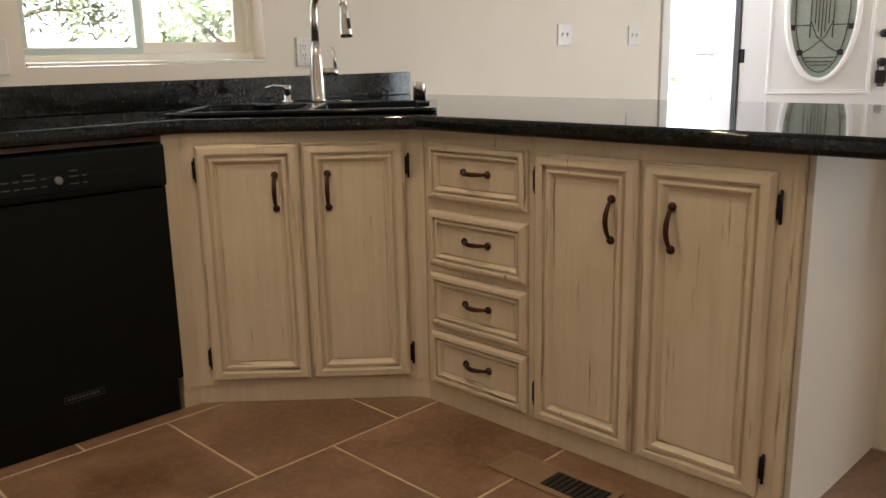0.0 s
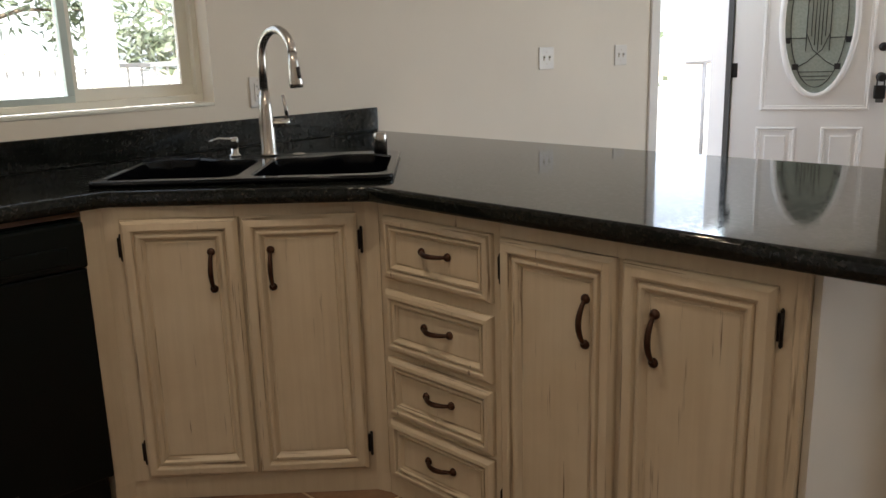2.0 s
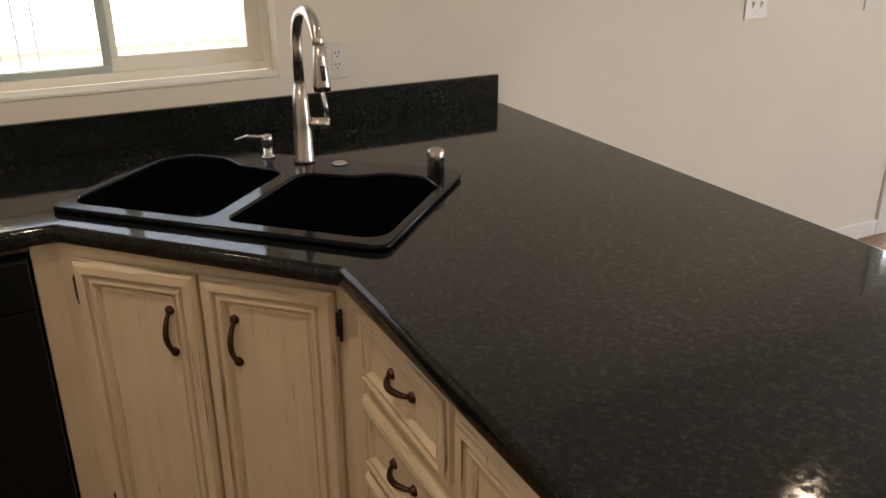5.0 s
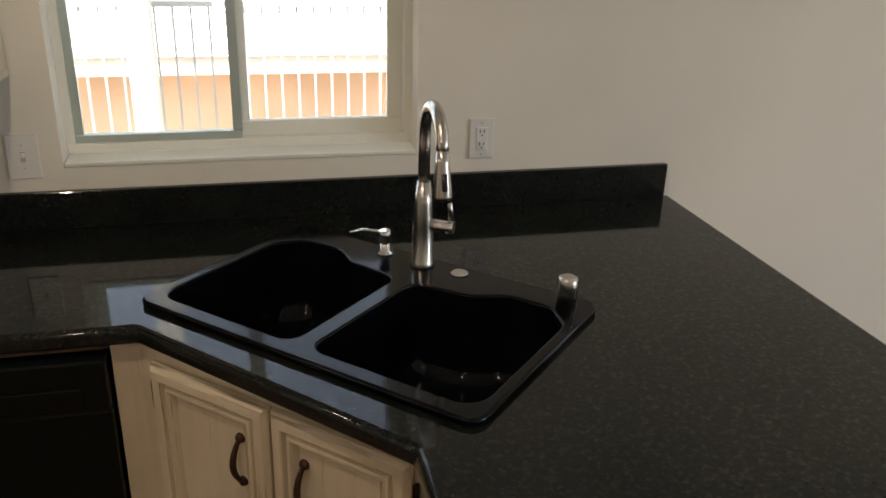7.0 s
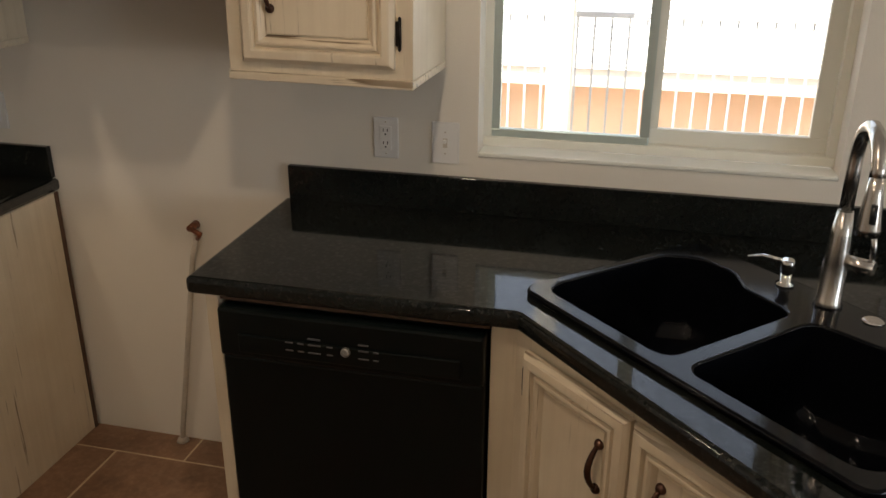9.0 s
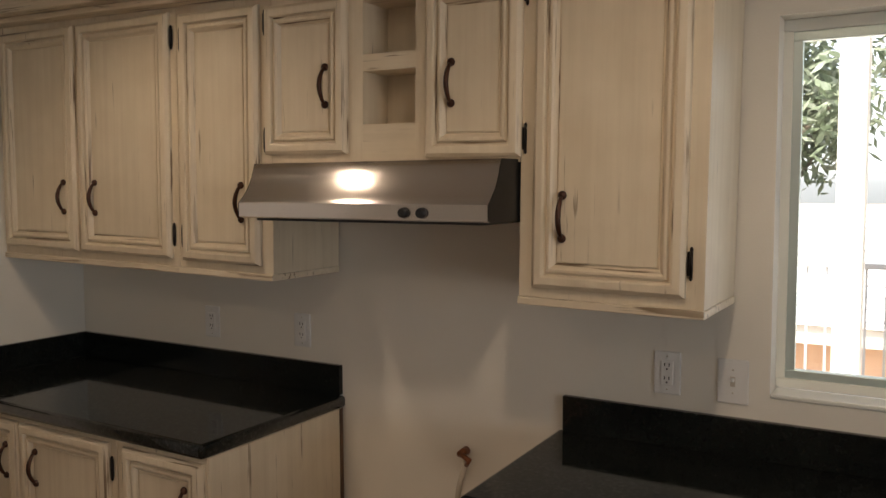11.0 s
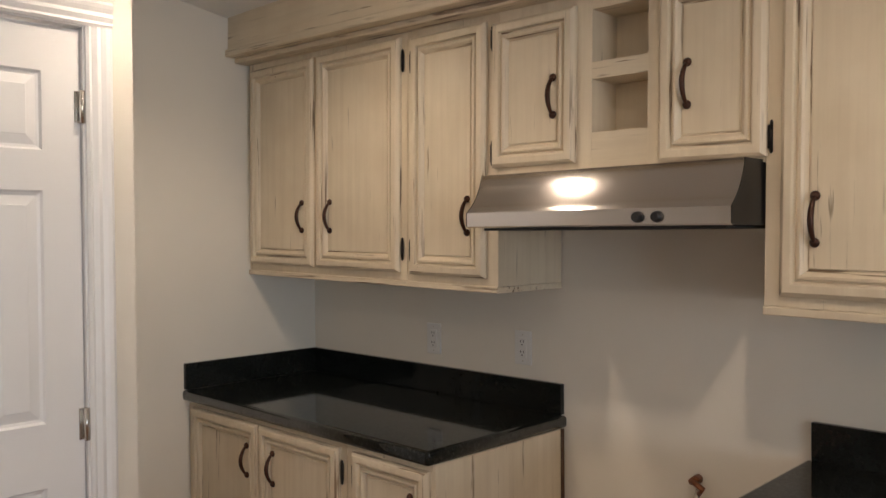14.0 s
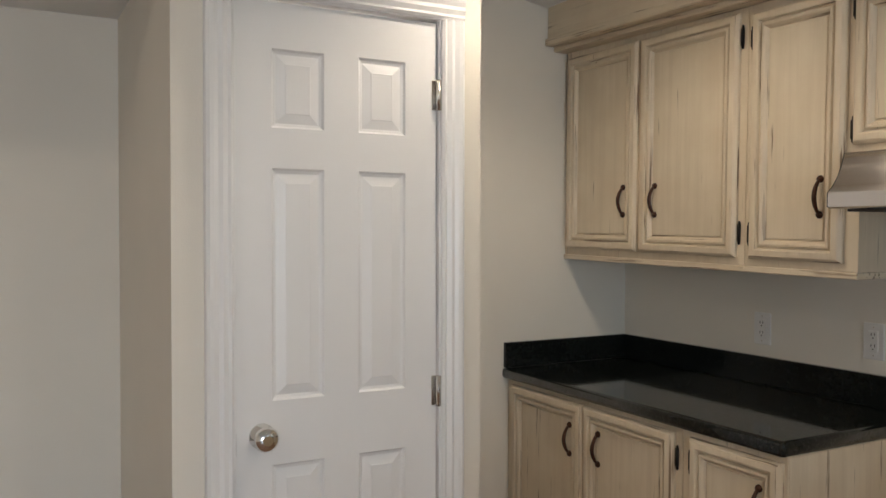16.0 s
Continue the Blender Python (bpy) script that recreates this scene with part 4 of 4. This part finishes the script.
for x in (-5.8, -2.05, 0.2, 3.55, 6.98):
    part("post", box(x - 0.02, x + 0.02, -0.02, 0.02, 0, 1.24, 0.003), RAIL, rl)
bal = finish(box(-0.006, 0.006, -0.006, 0.006, 0.12, 1.24), "baluster", RAIL)
for k in range(92):
    b = new("baluster", bal)
    b.parent, b.matrix_basis = rl, pose(-2.0 + k * 0.092, 0, 0)
for x in (1.06, 2.66, 4.6):
    thing("porch_post", pose(x, 5.45, -0.05), "cream painted square porch post", "post", "porch posts", "", box(-0.065, 0.065, -0.065, 0.065, 0, 3.2, 0.006), POSTPAINT)
gr = thing("handrail", pose(7.52, 4.0, -0.05), "pale steel handrail post on the porch", "handrail")
part("post", tube([(0, 0, 0), (0, 0, 1.11)], 0.02, 10), RAIL, gr)
part("rail", tube([(-0.16, 0.1, 1.11), (0, 0, 1.11), (0.10, -0.06, 1.13)], 0.016, 10), RAIL, gr)
part("foot", lathe([(0.06, 0), (0.06, 0.012), (0.025, 0.02)], 14), RAIL, gr)

house = thing("house", pose(-7, 9.6, -1.6), "orange stucco neighbour house with a pale roof", "house")
part("wall", box(0, 13.5, 0, 9, 0, 1.86), STUCCO, house)
part("fascia", box(-0.3, 13.8, -0.42, -0.36, 1.74, 1.96), POSTPAINT, house, "pale pink fascia board")
rf = bmesh.new()
v = [rf.verts.new(p) for p in ((-0.35, -0.45, 1.92), (13.85, -0.45, 1.92), (13.85, 5, 2.85), (-0.35, 5, 2.85), (-0.35, 9.5, 1.9), (13.85, 9.5, 1.9))]
for f in ((0, 1, 2, 3), (3, 2, 5, 4), (0, 3, 4), (1, 5, 2), (0, 4, 5, 1)):
    rf.faces.new([v[i] for i in f])
roof = part("roof", rf, ROOF, house)
for k in range(14):
    s = (k + 0.5) / 14
    part("shingle", box(-0.35, 13.85, -0.45 + 5.45 * s - 0.02, -0.45 + 5.45 * s + 0.02, 1.925 + 0.93 * s, 1.945 + 0.93 * s), ROOF, roof)
hw = part("window", box(4.6, 5.7, -0.03, 0.02, 0.8, 1.4), SLOT, house, "dark house window")


def tree(x, y, z, h, spread, seed, count=3600):
    rnd = random.Random(seed)
    t = thing("tree", pose(x, y, z), "tall tree with thin grey green foliage", "tree", "trees behind the houses")
    bm = tube([(0, 0, 0), (0.1, 0.05, h * 0.3), (-0.1, 0.1, h * 0.6), (0.05, 0, h * 0.9)], [0.22, 0.17, 0.11, 0.03], 8)
    clumps = []
    for k in range(15):
        a, s = rnd.uniform(0, 6.28), rnd.uniform(0.28, 0.85)
        r = spread * rnd.uniform(0.35, 1.0) * (1.15 - s * 0.6)
        e = Vector((math.cos(a) * r, math.sin(a) * r, h * s + rnd.uniform(0.3, 1.4)))
        tube([(0, 0, h * s), (e.x * 0.5, e.y * 0.5, h * s + 0.4), e], [0.07, 0.05, 0.015], 6, bm)
        clumps += [(e, rnd.uniform(0.6, 1.2)), (e * 0.75 + Vector((0, 0, h * s * 0.25)), rnd.uniform(0.5, 0.9))]
    part("trunk", bm, BARK, t)
    vs, fs = [], []
    for k in range(count):
        c, rad = rnd.choice(clumps)
        d = Vector((rnd.gauss(0, 1), rnd.gauss(0, 1), rnd.gauss(0, 0.8)))
        p = c + d * rad * 0.55
        u = Vector((rnd.uniform(-1, 1), rnd.uniform(-1, 1), rnd.uniform(-1, 1))).normalized()
        w = u.orthogonal().normalized()
        ln, wd = rnd.uniform(0.11, 0.22), rnd.uniform(0.035, 0.07)
        i = len(vs)
        vs += [p - u * ln, p + w * wd, p + u * ln, p - w * wd]
        fs.append((i, i + 1, i + 2, i + 3))
    me = bpy.data.meshes.new("crown")
    me.from_pydata(vs, [], fs)
    me.materials.append(LEAF)
    cr = new("crown", me)
    cr.parent = t
    return t


for k, (x, y, h, s) in enumerate(((-4, 21, 8, 3.2), (1.5, 23, 9, 3.5), (6.5, 21, 9, 3.4), (10.5, 17, 8.5, 3.2), (9, 12.5, 7, 2.4), (14, 15, 9, 3.6), (18, 21, 10, 4), (-1.5, 17.5, 8, 3.0), (3.8, 18, 8, 3.0), (13, 10.5, 6, 2.4), (-10, 24, 9, 3.6))):
    tree(x, y, -1.6, h, s, k)

# ---- floor tiles ----
TS, TW = 0.5035, 0.4960
tile_mesh = bmesh.new()
c = 0.002
lo = [tile_mesh.verts.new((x * TW / 2, y * TW / 2, -0.006)) for x, y in ((-1, -1), (1, -1), (1, 1), (-1, 1))]
mid = [tile_mesh.verts.new((x * TW / 2, y * TW / 2, -0.002)) for x, y in ((-1, -1), (1, -1), (1, 1), (-1, 1))]
hi = [tile_mesh.verts.new((x * (TW / 2 - c), y * (TW / 2 - c), 0)) for x, y in ((-1, -1), (1, -1), (1, 1), (-1, 1))]
for k in range(4):
    j = (k + 1) % 4
    tile_mesh.faces.new((lo[k], lo[j], mid[j], mid[k]))
    tile_mesh.faces.new((mid[k], mid[j], hi[j], hi[k]))
tile_mesh.faces.new(hi)
tile_me = finish(tile_mesh, "tile", TILE)
row0, col0 = 1.955, 1.138
for r in range(-9, 3):
    off = 0 if r % 2 == 0 else TS / 2
    for q in range(-9, 14):
        cx, cy = col0 + off + (q + 0.5) * TS, row0 + (r + 0.5) * TS
        if cx - TS / 2 < -2.45 or cx + TS / 2 > 7.57 or cy + TS / 2 > 3.6 or cy - TS / 2 < -2.8:
            continue
        if cy + TS / 2 > 3.24:
            continue
        t = new("tile", tile_me)
        t.parent, t.location = floor_ob, (cx, cy, 0)
# cut tiles along the north wall
y0 = row0 + 2 * TS
ct = bmesh.new()
box(-TW / 2, TW / 2, y0 + 0.0025, 3.09, -0.006, 0.0, 0.001, ct)
ct_me = finish(ct, "tile", TILE)
for q in range(-6, 13):
    t = new("tile", ct_me)
    t.parent, t.location = floor_ob, (col0 + (q + 0.5) * TS, 0, 0)
